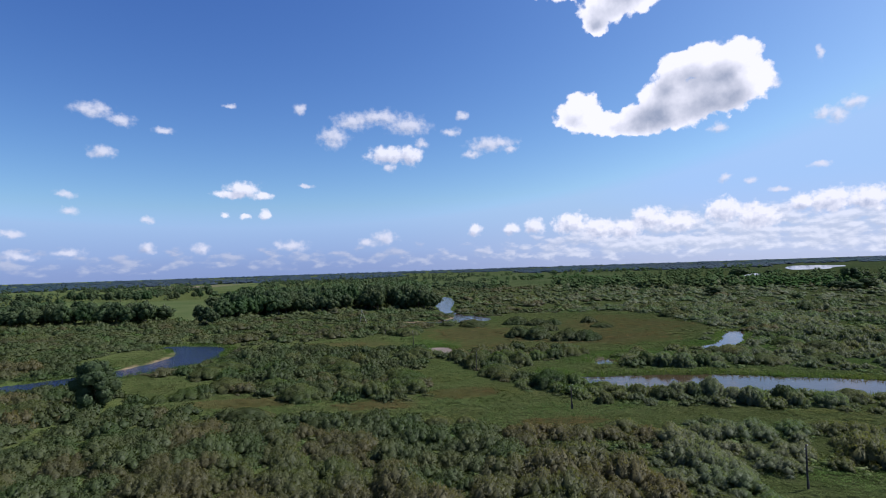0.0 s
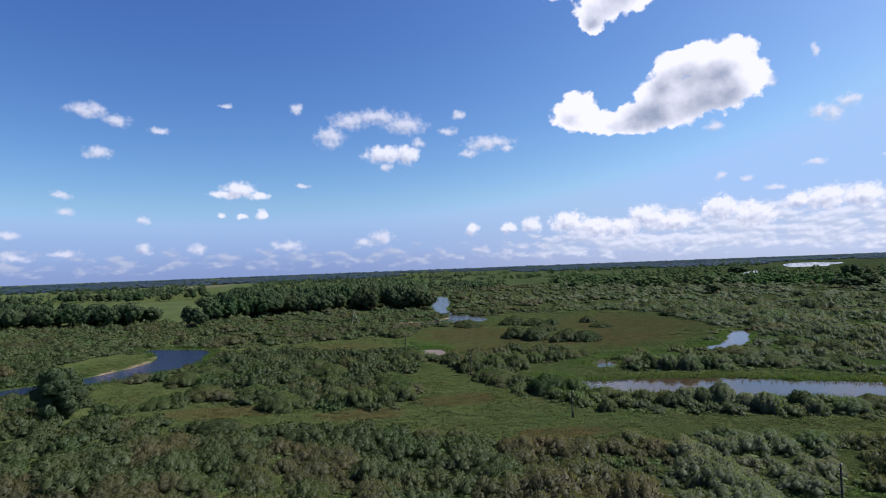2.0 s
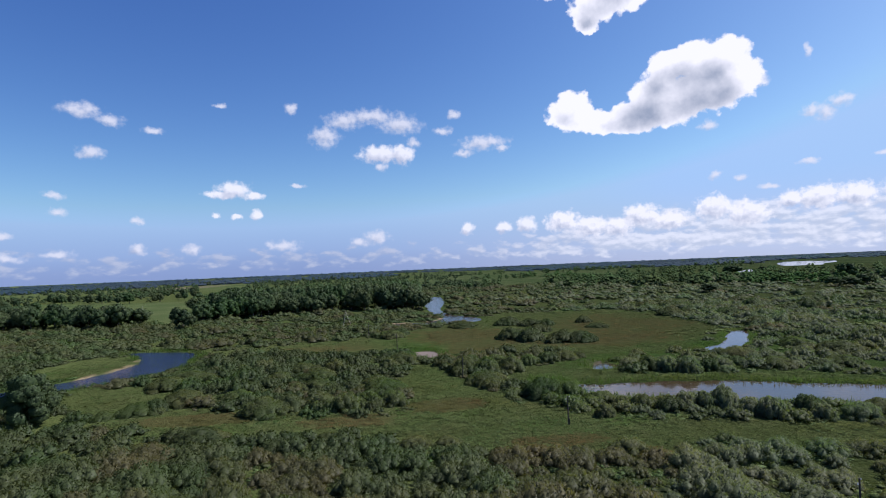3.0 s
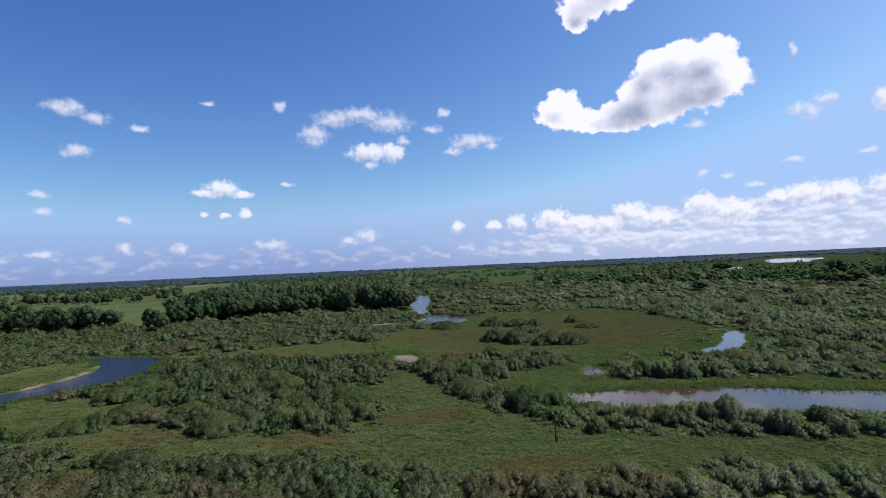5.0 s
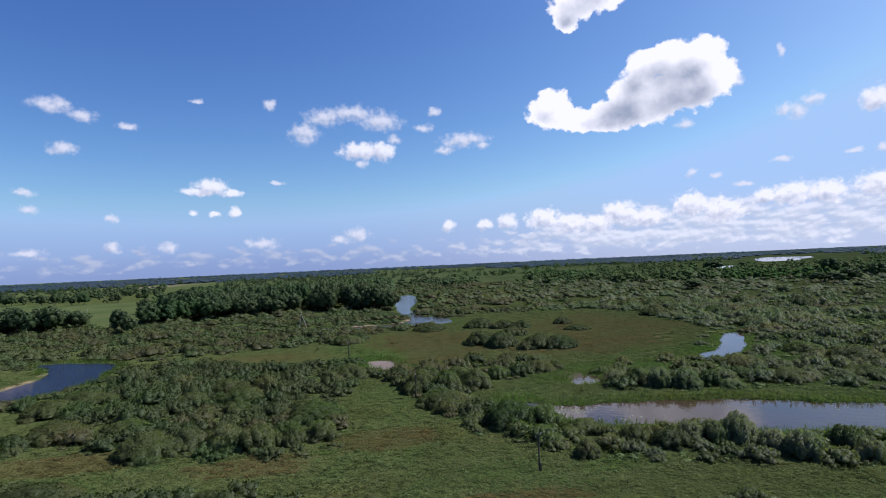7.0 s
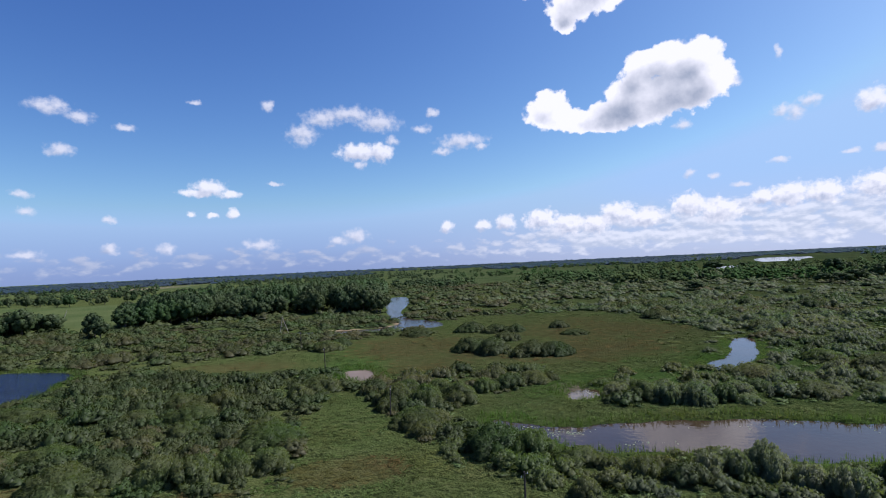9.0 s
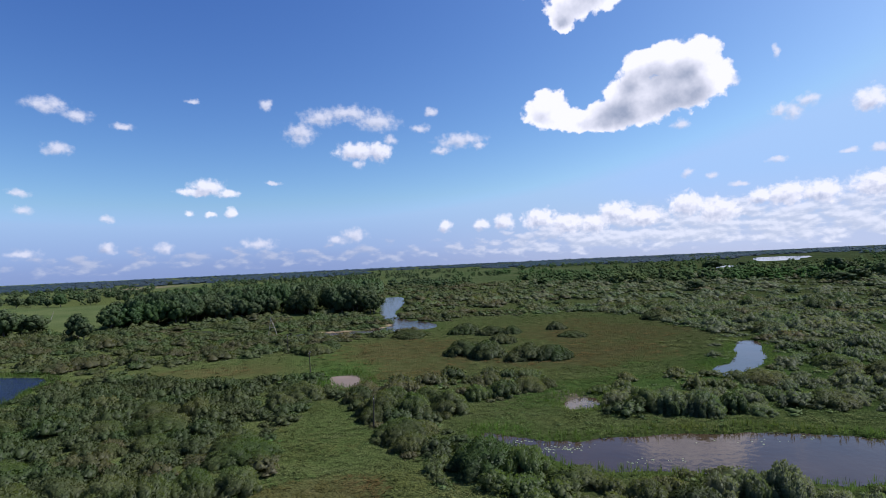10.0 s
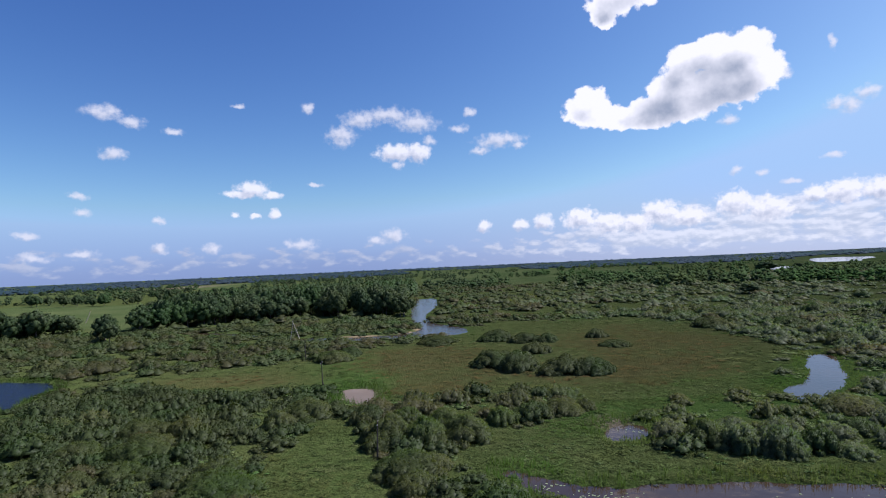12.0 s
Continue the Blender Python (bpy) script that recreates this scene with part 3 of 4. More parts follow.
def plant(seed, lobes, sprays, length, width, up=0.8, low=0.0, spread=0.72, hull=0.8):
    """A bush of unit radius and unit height: a dome of rounded leafy lobes, with narrow pointed leaf sprays all over."""
    r = np.random.default_rng(seed)
    cen, rad = [(0.0, 0.0, low + 0.26)], [(0.66, 0.66, 0.5)]
    for k in range(lobes):
        ang, d = 2.39996 * k + r.uniform(-0.4, 0.4), spread * math.sqrt((k + 0.4) / lobes) * r.uniform(0.9, 1.1)
        s = r.uniform(0.26, 0.40) * (1.2 if lobes < 7 else 0.95)
        top = (1 - 0.62 * (d / 0.8) ** 2.2) * r.uniform(0.84, 1.0)
        cen.append((math.cos(ang) * d, math.sin(ang) * d, max(low + 0.16, top - 1.1 * s)))
        rad.append((s, s, s * r.uniform(1.05, 1.5)))
    for k in range(lobes // 2):                            # low outer shoots
        ang, s = 5.1 * k + r.uniform(-0.5, 0.5), r.uniform(0.18, 0.28)
        cen.append((math.cos(ang) * 0.82, math.sin(ang) * 0.82, low + 0.08))
        rad.append((s, s, s * 0.9))
    cen, rad = np.array(cen), np.array(rad)
    V, F, N, base = [], [], [], 0
    bv, bf = (OCTA_V * 1.15, OCTA_F) if sprays < 1000 else (ICO_V, ICO_F)
    for c, s in zip(cen, rad):
        v = c + bv * (1 + r.uniform(-0.1, 0.1, (len(bv), 1))) * s * hull
        v[:, 2] = np.maximum(v[:, 2], low - 0.04)
        V.append(v)
        N.append(unit(bv + np.array([0, 0, 0.6])))
        F.append(bf + base)
        base += len(v)
    wgt = rad[:, 0] ** 2
    pick = r.choice(len(cen), sprays * 4, p=wgt / wgt.sum())
    n = unit(r.normal(size=(sprays * 4, 3)))
    n[:, 2] = np.where(n[:, 2] < -0.35, -n[:, 2], n[:, 2])
    p = cen[pick] + n * rad[pick] * r.uniform(0.88, 1.04, (sprays * 4, 1))
    dist = np.min([np.sum(((p - c) / s) ** 2, 1) + 10 * (pick == i) for i, (c, s) in enumerate(zip(cen, rad))], 0)
    ok = (dist > 0.85) & (p[:, 2] > low)
    p, n = p[ok][:sprays], n[ok][:sprays]
    k = len(p)
    way = unit(n * 0.7 + np.array([0, 0, up]) + r.normal(size=(k, 3)) * 0.45)
    side = unit(np.cross(way, n + 0.7 * r.normal(size=(k, 3))))
    L, Wd = length * r.uniform(0.6, 1.2, (k, 1)), width * r.uniform(0.6, 1.3, (k, 1))
    root, tip = p - way * L * 0.45, p + way * L * 0.55
    V.append(np.stack([root - side * Wd, root + side * Wd, tip], 1).reshape(-1, 3))
    flat = unit(np.cross(side, way))
    flat *= np.where(np.sum(flat * n, 1, keepdims=True) < 0, -1.0, 1.0)
    N.append(np.repeat(unit(0.6 * flat + 0.8 * n + np.array([0, 0, 0.45])), 3, 0))
    F.append(np.arange(k * 3).reshape(-1, 3) + base)
    return outward(np.concatenate(V), np.concatenate(F), unit(np.concatenate(N)))


def scatter_mesh(name, templates, places, mat):
    """One mesh of many plants. places: rows of x, y, z, radius, height, turn, which template."""
    V, F, N, base = [], [], [], 0
    for x, y, z, rad, tall, turn, which in places:
        v, f, n = templates[int(which) % len(templates)]
        c, s = math.cos(turn), math.sin(turn)
        q, m = np.empty_like(v), np.empty_like(n)
        q[:, 0] = (v[:, 0] * c - v[:, 1] * s) * rad + x
        q[:, 1] = (v[:, 0] * s + v[:, 1] * c) * rad + y
        q[:, 2] = v[:, 2] * tall + z
        m[:, 0], m[:, 1], m[:, 2] = n[:, 0] * c - n[:, 1] * s, n[:, 0] * s + n[:, 1] * c, n[:, 2]
        V.append(q)
        N.append(m)
        F.append(f + base)
        base += len(v)
    return mesh_from(name, np.concatenate(V), np.concatenate(F), mat, 3, np.concatenate(N))


def one_mesh(name, template, mat):
    v, f, n = template
    return mesh_from(name, v, f, mat, 3, n)


def hazy(template, lift):
    """The same plant with its shading drawn towards the light of the open sky, as for distant foliage."""
    v, f, n = template
    return v, f, unit(n + np.array([0, 0, lift]))




def at_ground(x, y):
    return float(height(np.array([x]), np.array([y]))[0])


# bushes that stand out singly: x, y, radius, height
BANK_BUSHES = [(24.4, 127.0, 4.9, 3.8), (29.4, 125.0, 3.2, 3.5), (34.5, 120.8, 3.5, 1.9), (32.1, 110.5, 1.9, 2.4), (37.9, 117.7, 1.7, 1.7), (40.5, 114.9, 2.5, 2.7), (45.1, 112.5, 3.0, 2.6), (48.5, 113.9, 2.4, 3.1),
               (51.5, 113.1, 2.0, 3.1), (55.3, 113.2, 2.9, 3.8), (57.4, 108.4, 2.3, 2.9), (59.6, 105.5, 2.9, 4.0), (66.8, 107.0, 2.7, 3.6), (66.5, 102.7, 2.1, 3.0), (73, 103, 3.4, 2.8), (79.4, 106, 3.6, 2.2), (86, 101, 3.7, 2.5), (95, 97, 4.2, 2.8)]
ISLAND_BUSHES = [(29.4, 214, 5.62, 4.32), (36.1, 208, 5.38, 4.8), (43.3, 231, 4.25, 3.36), (46.3, 202.5, 5.62, 4.16), (52.2, 201.5, 4.62, 3.84), (55.8, 204, 2.62, 2.8), (68.9, 258, 3.62, 2.96),
                 (69.8, 238.5, 4.88, 1.84), (114.9, 272, 6.62, 3.84), (34.9, 261, 5.62, 3.52), (43.9, 254, 4.88, 3.12), (51.2, 252, 3.62, 3.04), (13.9, 260, 7.5, 2.72), (33, 219, 4, 3.2)]
NORTH_BUSHES = [(52.1, 152.8, 3.1, 2.7), (55.8, 149.6, 3.6, 3.4), (59.3, 146.5, 3.2, 3.6), (63.5, 145.0, 3.4, 3.9), (69.0, 145.0, 2.9, 3.4), (72.0, 142.5, 2.5, 1.6), (86.6, 163.1, 4.7, 2.6), (86.0, 145.5, 4.6, 2.6),
                (91.2, 146.0, 2.3, 2.3), (102.1, 144.4, 4.6, 2.5), (113.3, 160.9, 6.0, 3.3), (109.6, 173.0, 4.4, 3.0), (95.1, 164.0, 2.1, 1.5), (61.0, 152.5, 3.2, 2.8), (67.5, 151.0, 3.4, 2.8), (74.5, 149.5, 3.0, 2.6), (79.5, 152.0, 2.8, 2.2)]
GLADE_BUSHES = [(-10.8, 137.8, 5.1, 3.3), (-7.2, 126.2, 3.2, 3.0), (-11.4, 124.2, 2.2, 2.6), (-12.2, 166.0, 2.6, 3.0), (-8.3, 172.1, 4.8, 3.4), (3.9, 167.6, 3.4, 3.2), (9.3, 156.3, 3.7, 4.3), (14.9, 154.9, 3.7, 4.2), (21.2, 155.9, 4.3, 4.1),
                (27.5, 163.6, 2.7, 2.7), (13.1, 143.0, 4.9, 2.9), (33.2, 165.0, 3.3, 3.2), (38.6, 167.8, 3.8, 2.6), (43.3, 169.6, 2.1, 2.0), (7.7, 153.1, 3.0, 2.6), (14.7, 137.2, 3.4, 2.5), (-16.8, 231.5, 5.5, 3.4), (-13.4, 240.5, 3.9, 2.8), (18.0, 162.0, 3.6, 3.6), (11.0, 163.5, 3.4, 3.6)]
WEST_BUSHES = [(-54.6, 134.1, 5.3, 2.9), (-43.3, 135.4, 3.9, 2.2), (-33.4, 122.6, 4.9, 3.5), (-28.8, 125.6, 3.6, 3.1), (-22.0, 124.2, 3.5, 3.5), (-16.7, 122.8, 3.5, 3.6), (-12.8, 126.1, 2.7, 3.3), (-13.1, 144.1, 3.2, 2.9), (-32.2, 142.5, 2.2, 2.2),
               (-57.8, 128.1, 2.7, 3.0), (-29.0, 154.3, 4.7, 3.0), (-66.7, 150.9, 5.7, 3.1), (-64.8, 158.9, 5.5, 3.0), (-35.7, 164.5, 3.9, 2.9), (-26.3, 161.7, 3.3, 3.9), (-18.8, 142.2, 2.9, 2.6), (-27.0, 144.9, 3.4, 2.4), (-39.2, 153.8, 3.4, 2.6), (-50.7, 159.3, 3.2, 2.4), (-89, 116, 4.0, 3.4), (-95, 112, 4.4, 3.6)]
EAST_BUSHES = [(172.6, 301.4, 4.9, 4.2), (188.6, 281.3, 5.0, 4.8), (129.2, 224.0, 4.7, 3.5), (247.2, 311.1, 5.0, 3.9), (141.8, 268.3, 5.8, 3.2), (122.6, 322.7, 4.4, 3.0)]
SOUTH_BUSHES = [(-39.7, 106.3, 4.3, 2.4), (-16.3, 103.0, 2.3, 1.6), (-1.9, 99.2, 2.6, 1.7), (3.3, 99.1, 2.2, 1.5), (-60.7, 127.3, 4.5, 2.5), (-66.0, 123.7, 2.4, 1.7), (-24.3, 99.9, 2.9, 1.8), (-46.6, 101.7, 2.2, 1.7)]
FEATURE = BANK_BUSHES + ISLAND_BUSHES + NORTH_BUSHES + GLADE_BUSHES + WEST_BUSHES + EAST_BUSHES + SOUTH_BUSHES

fine = [plant(100 + i, 13 + 2 * (i % 4), 1900, 0.11, 0.028, up=0.3 + 0.1 * (i % 3)) for i in range(7)]
large = [plant(120 + i, 24, 3200, 0.085, 0.022, up=0.35) for i in range(3)]
middle = [plant(200 + i, 10 + i % 3, 820, 0.105, 0.031, up=0.35, hull=0.72) for i in range(8)]
halfway = [plant(250 + i, 7 + i % 3, 290, 0.14, 0.05, up=0.35, hull=0.72) for i in range(8)]
rough = [plant(300 + i, 4 + i % 2, 140, 0.155, 0.06, up=0.35, hull=0.72) for i in range(8)]
coarse = [plant(400 + i, 3, 40, 0.2, 0.085, up=0.3) for i in range(6)]

WILLOW_LABELS = ["rounded grey-green willow bush with upright leafy shoots", "broad olive-green willow bush among meadow herbs", "low spreading grey willow bush in the thicket"]
bush_meshes = [one_mesh("willow_bush", p, WILLOW) for p in fine] + [one_mesh("willow_bush", p, ALDER) for p in fine[:3]] + [one_mesh("willow_bush", p, WILLOW) for p in large] + [one_mesh("willow_bush", p, LIT_GREY_WILLOW) for p in fine[3:6]] + [one_mesh("willow_bush", p, ALDER) for p in large]


def stand_bush(x, y, r, h, i, group):
    dark = i % 6 == 0 or (y > 195 and x > 0)
    # small bushes further right take the leaf colour lightened in place of light
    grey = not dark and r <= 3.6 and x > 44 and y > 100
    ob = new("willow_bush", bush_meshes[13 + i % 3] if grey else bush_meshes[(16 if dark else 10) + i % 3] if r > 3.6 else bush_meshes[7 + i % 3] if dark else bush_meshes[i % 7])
    ob.matrix_basis = pose(x, y, at_ground(x, y) - 0.05, 0, 0, 47.0 * i) @ Matrix.Diagonal((r, r, h, 1))
    tagged(ob, "grey-green willow bush by the wet meadow, colour lightened for missing light" if grey else "dark green willow bush with dense foliage" if dark else WILLOW_LABELS[0 if h > 4.4 else 1 if r > 2.6 else 2], "bush", group)


side = np.random.default_rng(91)
for i, (x, y, r, h) in enumerate(FEATURE):
    stand_bush(x, y, r * 1.02, h, i, "willow bushes round the meadows")
    for k in range(0 if x > 30 and y < 120 else 2 if r > 3.0 else 1):
        a, q = side.uniform(0, 6.28), side.uniform(0.4, 0.62)
        stand_bush(x + math.cos(a) * r * 0.85, y + math.sin(a) * r * 0.6, r * q, h * side.uniform(0.45, 0.75), i * 3 + k + 1, "willow bushes round the meadows")

# thickets everywhere between: jittered grid, thinned where the land is open or wet
FEATURE = FEATURE + [(-79, 121, 8.5, 0)]                # kept clear round the lone tree
FX = np.array([q[0] for q in FEATURE])
FY = np.array([q[1] for q in FEATURE])
FR = np.array([q[2] for q in FEATURE])


def thicket(lo_x, hi_x, lo_y, hi_y, step, size, fill, seed, squat=1.0):
    r = np.random.default_rng(seed)
    X, Y = np.meshgrid(np.arange(lo_x, hi_x, step), np.arange(lo_y, hi_y, step))
    X, Y = (X + r.uniform(-0.5, 0.5, X.shape) * step).ravel(), (Y + r.uniform(-0.5, 0.5, Y.shape) * step).ravel()
    keep = np.abs(X - 0.06 * Y) < 0.91 * Y + 14
    X, Y = X[keep], Y[keep]
    w, o = wet(X, Y), open_land(X, Y)
    dense = field_noise(X, Y, 26.0, 21) * (0.6 + 0.8 * field_noise(X, Y, 70.0, 23))
    keep = (w < -2.0) & (o < -0.8) & (r.random(len(X)) < fill * np.clip(0.12 + 1.65 * dense, 0.05, 1.2) * np.where((X > 55) & (Y > 135) & (Y < 230), 0.55, 1.0))
    X, Y, o = X[keep], Y[keep], o[keep]
    rad = size * (0.55 + 1.05 * r.random(len(X)) ** 2.2) * (0.75 + 0.5 * field_noise(X, Y, 15.0, 22))
    tall = squat * rad * r.uniform(0.65, 1.1, len(X)) * np.clip(0.75 + np.minimum(-o, 8) / 30, 0.7, 1.05)
    tall = tall * np.clip(0.5 - w[keep] / 28, 0.5, 1)
    clear = np.ones(len(X), bool)
    for fx, fy, fr in zip(FX, FY, FR):
        clear &= (X - fx) ** 2 + (Y - fy) ** 2 > (0.75 * fr + 0.4 * rad) ** 2
    X, Y, rad, tall = X[clear], Y[clear], rad[clear], tall[clear]
    return np.stack([X, Y, height(X, Y) - 0.05, rad, tall, r.uniform(0, 6.28, len(X)), r.integers(0, 24, len(X))], -1)


first = thicket(-80, 100, 34, 100, 3.0, 2.4, 1.0, 31)
single = (first[:, 1] < 72) & (first[:, 0] > -28) & (first[:, 0] < 52)
for i, (x, y, z, r, h, turn, which) in enumerate(first[single][:110]):
    stand_bush(x, y, r * 1.05, h, i * 5 + int(which), "willow bushes of the near thicket")
first = np.concatenate([first[~single], first[single][110:]])
second = thicket(-150, 170, 100, 200, 3.2, 2.5, 1.0, 32)
third = thicket(-260, 300, 200, 340, 4.8, 3.6, 0.85, 33, 0.72)
fourth = thicket(-420, 620, 340, 760, 8.0, 5.4, 0.7, 34, 0.55)
fourth = fourth[(fourth[:, 0] > -0.06 * fourth[:, 1]) | (fourth[:, 1] < 395)]


def dark_share(rows, seed):
    m = field_noise(rows[:, 0], rows[:, 1], 17.0, seed) > 0.56 + np.clip((rows[:, 0] - 0.1 * rows[:, 1]) / 260, -0.2, 0.05)
    return rows[m], rows[~m]


def brown_share(rows, seed):
    m = field_noise(rows[:, 0], rows[:, 1], 21.0, seed) > 0.47 + np.clip((rows[:, 0] - 0.12 * rows[:, 1]) / 180, -0.15, 0.25)
    return rows[m], rows[~m]


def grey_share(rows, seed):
    # more to the right: rows whose leaf colour is lightened for missing light
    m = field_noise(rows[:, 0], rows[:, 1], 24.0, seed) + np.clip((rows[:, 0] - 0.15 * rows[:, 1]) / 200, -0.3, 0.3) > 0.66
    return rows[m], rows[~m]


for rows, temps in ((first, middle), (second, halfway), (third, rough), (fourth, coarse)):
    d, l = dark_share(rows, 41)
    b, l = brown_share(l, 43)
    g, l = grey_share(l, 47)
    tagged(new("sallow_thicket", scatter_mesh("sallow_thicket", temps, g, LIT_GREY_WILLOW)), "grey-green willow scrub, colour lightened for missing light", "bushes", kind="stuff")
    tagged(new("brown_thicket", scatter_mesh("brown_thicket", temps, b, RUSTY)), "brownish olive willow scrub with reddish shoots", "bushes", kind="stuff")
    tagged(new("willow_thicket", scatter_mesh("willow_thicket", temps, l, WILLOW)), "grey-green willow scrub covering the flood plain", "bushes", kind="stuff")
    tagged(new("dark_thicket", scatter_mesh("dark_thicket", temps, d, ALDER)), "darker green alder and willow scrub", "bushes", kind="stuff")

# low herbs and young shoots that close the ground between the bushes
shoots = [plant(460 + i, 2, 54, 0.27, 0.058, up=0.7, hull=0.5) for i in range(8)]
for lo, hi, step, size, fill, seed, squat in ((34, 110, 2.3, 1.7, 0.9, 36, 0.42), (110, 210, 3.0, 2.2, 0.85, 37, 0.36), (210, 350, 5.0, 3.8, 0.9, 38, 0.26)):
    rows = thicket(-0.95 * hi, 1.15 * hi, lo, hi, step, size, fill, seed, squat)
    m = field_noise(rows[:, 0], rows[:, 1], 13.0, 45) + np.clip(rows[:, 0] / 170, -0.1, 0.35) > 0.5
    tagged(new("herb_layer", scatter_mesh("herb_layer", shoots, rows[m], HERBS)), "bright green tall herbs between the bushes", "herbs", kind="stuff")
    tagged(new("young_willow", scatter_mesh("young_willow", shoots, rows[~m], WILLOW)), "low young willow shoots between the bushes", "bushes", kind="stuff")

# ---- tussocks, sedge and reeds ----
def tuft(seed, blades, lean):
    """A tussock of unit radius and height: blades that rise and arch outwards."""
    r = np.random.default_rng(seed)
    ang, out = r.uniform(0, 6.28, blades), r.uniform(0.05, 0.7, blades)
    root = np.stack([np.cos(ang) * out, np.sin(ang) * out, r.uniform(-0.1, 0.5, blades)], -1)
    ang = ang + r.normal(0, 0.8, blades)
    run = lean * r.uniform(0.4, 1, blades)
    tip = root + np.stack([np.cos(ang) * run, np.sin(ang) * run, r.uniform(0.3, 0.8, blades)], -1)
    side = np.stack([-np.sin(ang), np.cos(ang), r.normal(0, 0.25, blades)], -1) * r.uniform(0.04, 0.10, (blades, 1))
    soft = np.repeat(np.array([0, 0, 1.0]) + 0.25 * r.normal(size=(blades, 3)), 3, 0)
    return outward(np.stack([root - side, root + side, tip], 1).reshape(-1, 3), np.arange(blades * 3).reshape(-1, 3), unit(soft))


tufts = [tuft(600 + i, 22, 0.75) for i in range(6)]
reeds = [tuft(620 + i, 14, 0.3) for i in range(6)]


def sward(lo_y, hi_y, step, seed, rad, tall, share):
    r = np.random.default_rng(seed)
    X, Y = np.meshgrid(np.arange(-120, 130, step), np.arange(lo_y, hi_y, step))
    X, Y = (X + r.uniform(-0.5, 0.5, X.shape) * step).ravel(), (Y + r.uniform(-0.5, 0.5, Y.shape) * step).ravel()
    k = np.abs(X - 0.15 * Y) < 0.88 * Y + 8
    X, Y = X[k], Y[k]
    w, o = wet(X, Y), open_land(X, Y)
    k = (w < -0.6) & (o > -3.5) & (r.random(len(X)) < share * (0.35 + field_noise(X, Y, 6.0, 71)))
    X, Y, w = X[k], Y[k], w[k]
    s = r.uniform(0.6, 1.5, len(X)) * (0.55 + 0.9 * field_noise(X, Y, 11.0, 72))
    return np.stack([X, Y, height(X, Y, w), rad * s, tall * s, r.uniform(0, 6.28, len(X)), r.integers(0, 24, len(X))], -1), w


for lo, hi, step, seed, rad, tall, share in ((40, 112, 0.72, 81, 0.62, 0.15, 0.95), (112, 190, 1.0, 82, 0.8, 0.16, 0.95), (190, 320, 2.2, 83, 1.3, 0.18, 0.6)):
    rows, w = sward(lo, hi, step, seed, rad, tall, share)
    b, l = brown_at(rows[:, 0], rows[:, 1]) > 0.45, lush_at(rows[:, 0], rows[:, 1], w) > 0.55
    for name, sel, mat, words in (("sedge", b, SEDGE, "rusty brown sedge of the wet meadow"), ("lush_herbs", l & ~b, REED, "bright green herbs of the damp hollows"),
                                  ("meadow_grass", ~b & ~l, GRASS, "uneven yellow-green tussock grass of the meadow")):
        if sel.any():
            tagged(new(name, scatter_mesh(name, tufts, rows[sel], mat)), words, "grass", kind="stuff")
clumps = [plant(480 + i, 1, 40, 0.32, 0.055, up=0.5, hull=0.4) for i in range(6)]
for lo, hi, step, seed, rad, tall in ((40, 120, 1.1, 86, 0.5, 0.24), (120, 200, 1.6, 87, 0.65, 0.26), (200, 310, 3.0, 88, 1.0, 0.26)):
    rows, w = sward(lo, hi, step, seed, rad, tall, 0.8)
    rows = rows[(w < -2) & (brown_at(rows[:, 0], rows[:, 1]) < 0.4)]
    m = field_noise(rows[:, 0], rows[:, 1], 9.0, 74) > 0.5
    tagged(new("herb_clumps", scatter_mesh("herb_clumps", clumps, rows[m], HERBS)), "leafy bright green herb clumps of the damp meadow", "herbs", kind="stuff")
    tagged(new("meadow_herbs", scatter_mesh("meadow_herbs", clumps, rows[~m], GRASS)), "yellow-green herb clumps of the meadow", "herbs", kind="stuff")
r = np.random.default_rng(84)
X, Y = np.meshgrid(np.arange(-120, 125, 0.8), np.arange(90, 230, 0.8))
X, Y = (X + r.uniform(-0.4, 0.4, X.shape)).ravel(), (Y + r.uniform(-0.4, 0.4, Y.shape)).ravel()
w = wet(X, Y)
k = (w < -0.1) & (w > -2.4 - 2.0 * field_noise(X, Y, 10.0, 73)) & (r.random(len(X)) < 0.75)
X, Y, w = X[k], Y[k], w[k]
sandy = (near(X, Y, -100, 185, 4, 22, 0.2) > 0.1)
X, Y, w = X[~sandy], Y[~sandy], w[~sandy]
short = np.where((X > 78) & (Y > 165), 0.45, 1.0)
rows = np.stack([X, Y, height(X, Y, w) - 0.05, r.uniform(0.4, 0.8, len(X)), short * r.uniform(0.6, 1.5, len(X)), r.uniform(0, 6.28, len(X)), r.integers(0, 24, len(X))], -1)
tagged(new("reed_fringe", scatter_mesh("reed_fringe", reeds, rows, REED)), "green reed and sedge fringe along the water", "reeds", kind="stuff")
# lily pads
V, F = [], []
for cx, cy, sx, sy, n in ((36.5, 133.6, 2.6, 1.0, 60), (45, 126.5, 3, 0.8, 22), (70, 131.2, 6, 1.0, 22), (86, 126.0, 4, 0.9, 12), (31, 137.5, 1.2, 0.8, 16), (48, 157, 1.5, 1, 20)):
    for k in range(n):
        x, y, q, spin = r.normal(cx, sx), r.normal(cy, sy), r.uniform(0.08, 0.19), r.uniform(0, 6.28)
        if wet(np.array([x]), np.array([y]))[0] < 0.15:
            continue
        base = len(V)
        V.append((x, y, -0.238))
        V.extend((x + math.cos(spin + 0.85 * j) * q, y + math.sin(spin + 0.85 * j) * q, -0.232) for j in range(8))
        F.extend((base, base + 1 + j, base + 2 + j) for j in range(7))
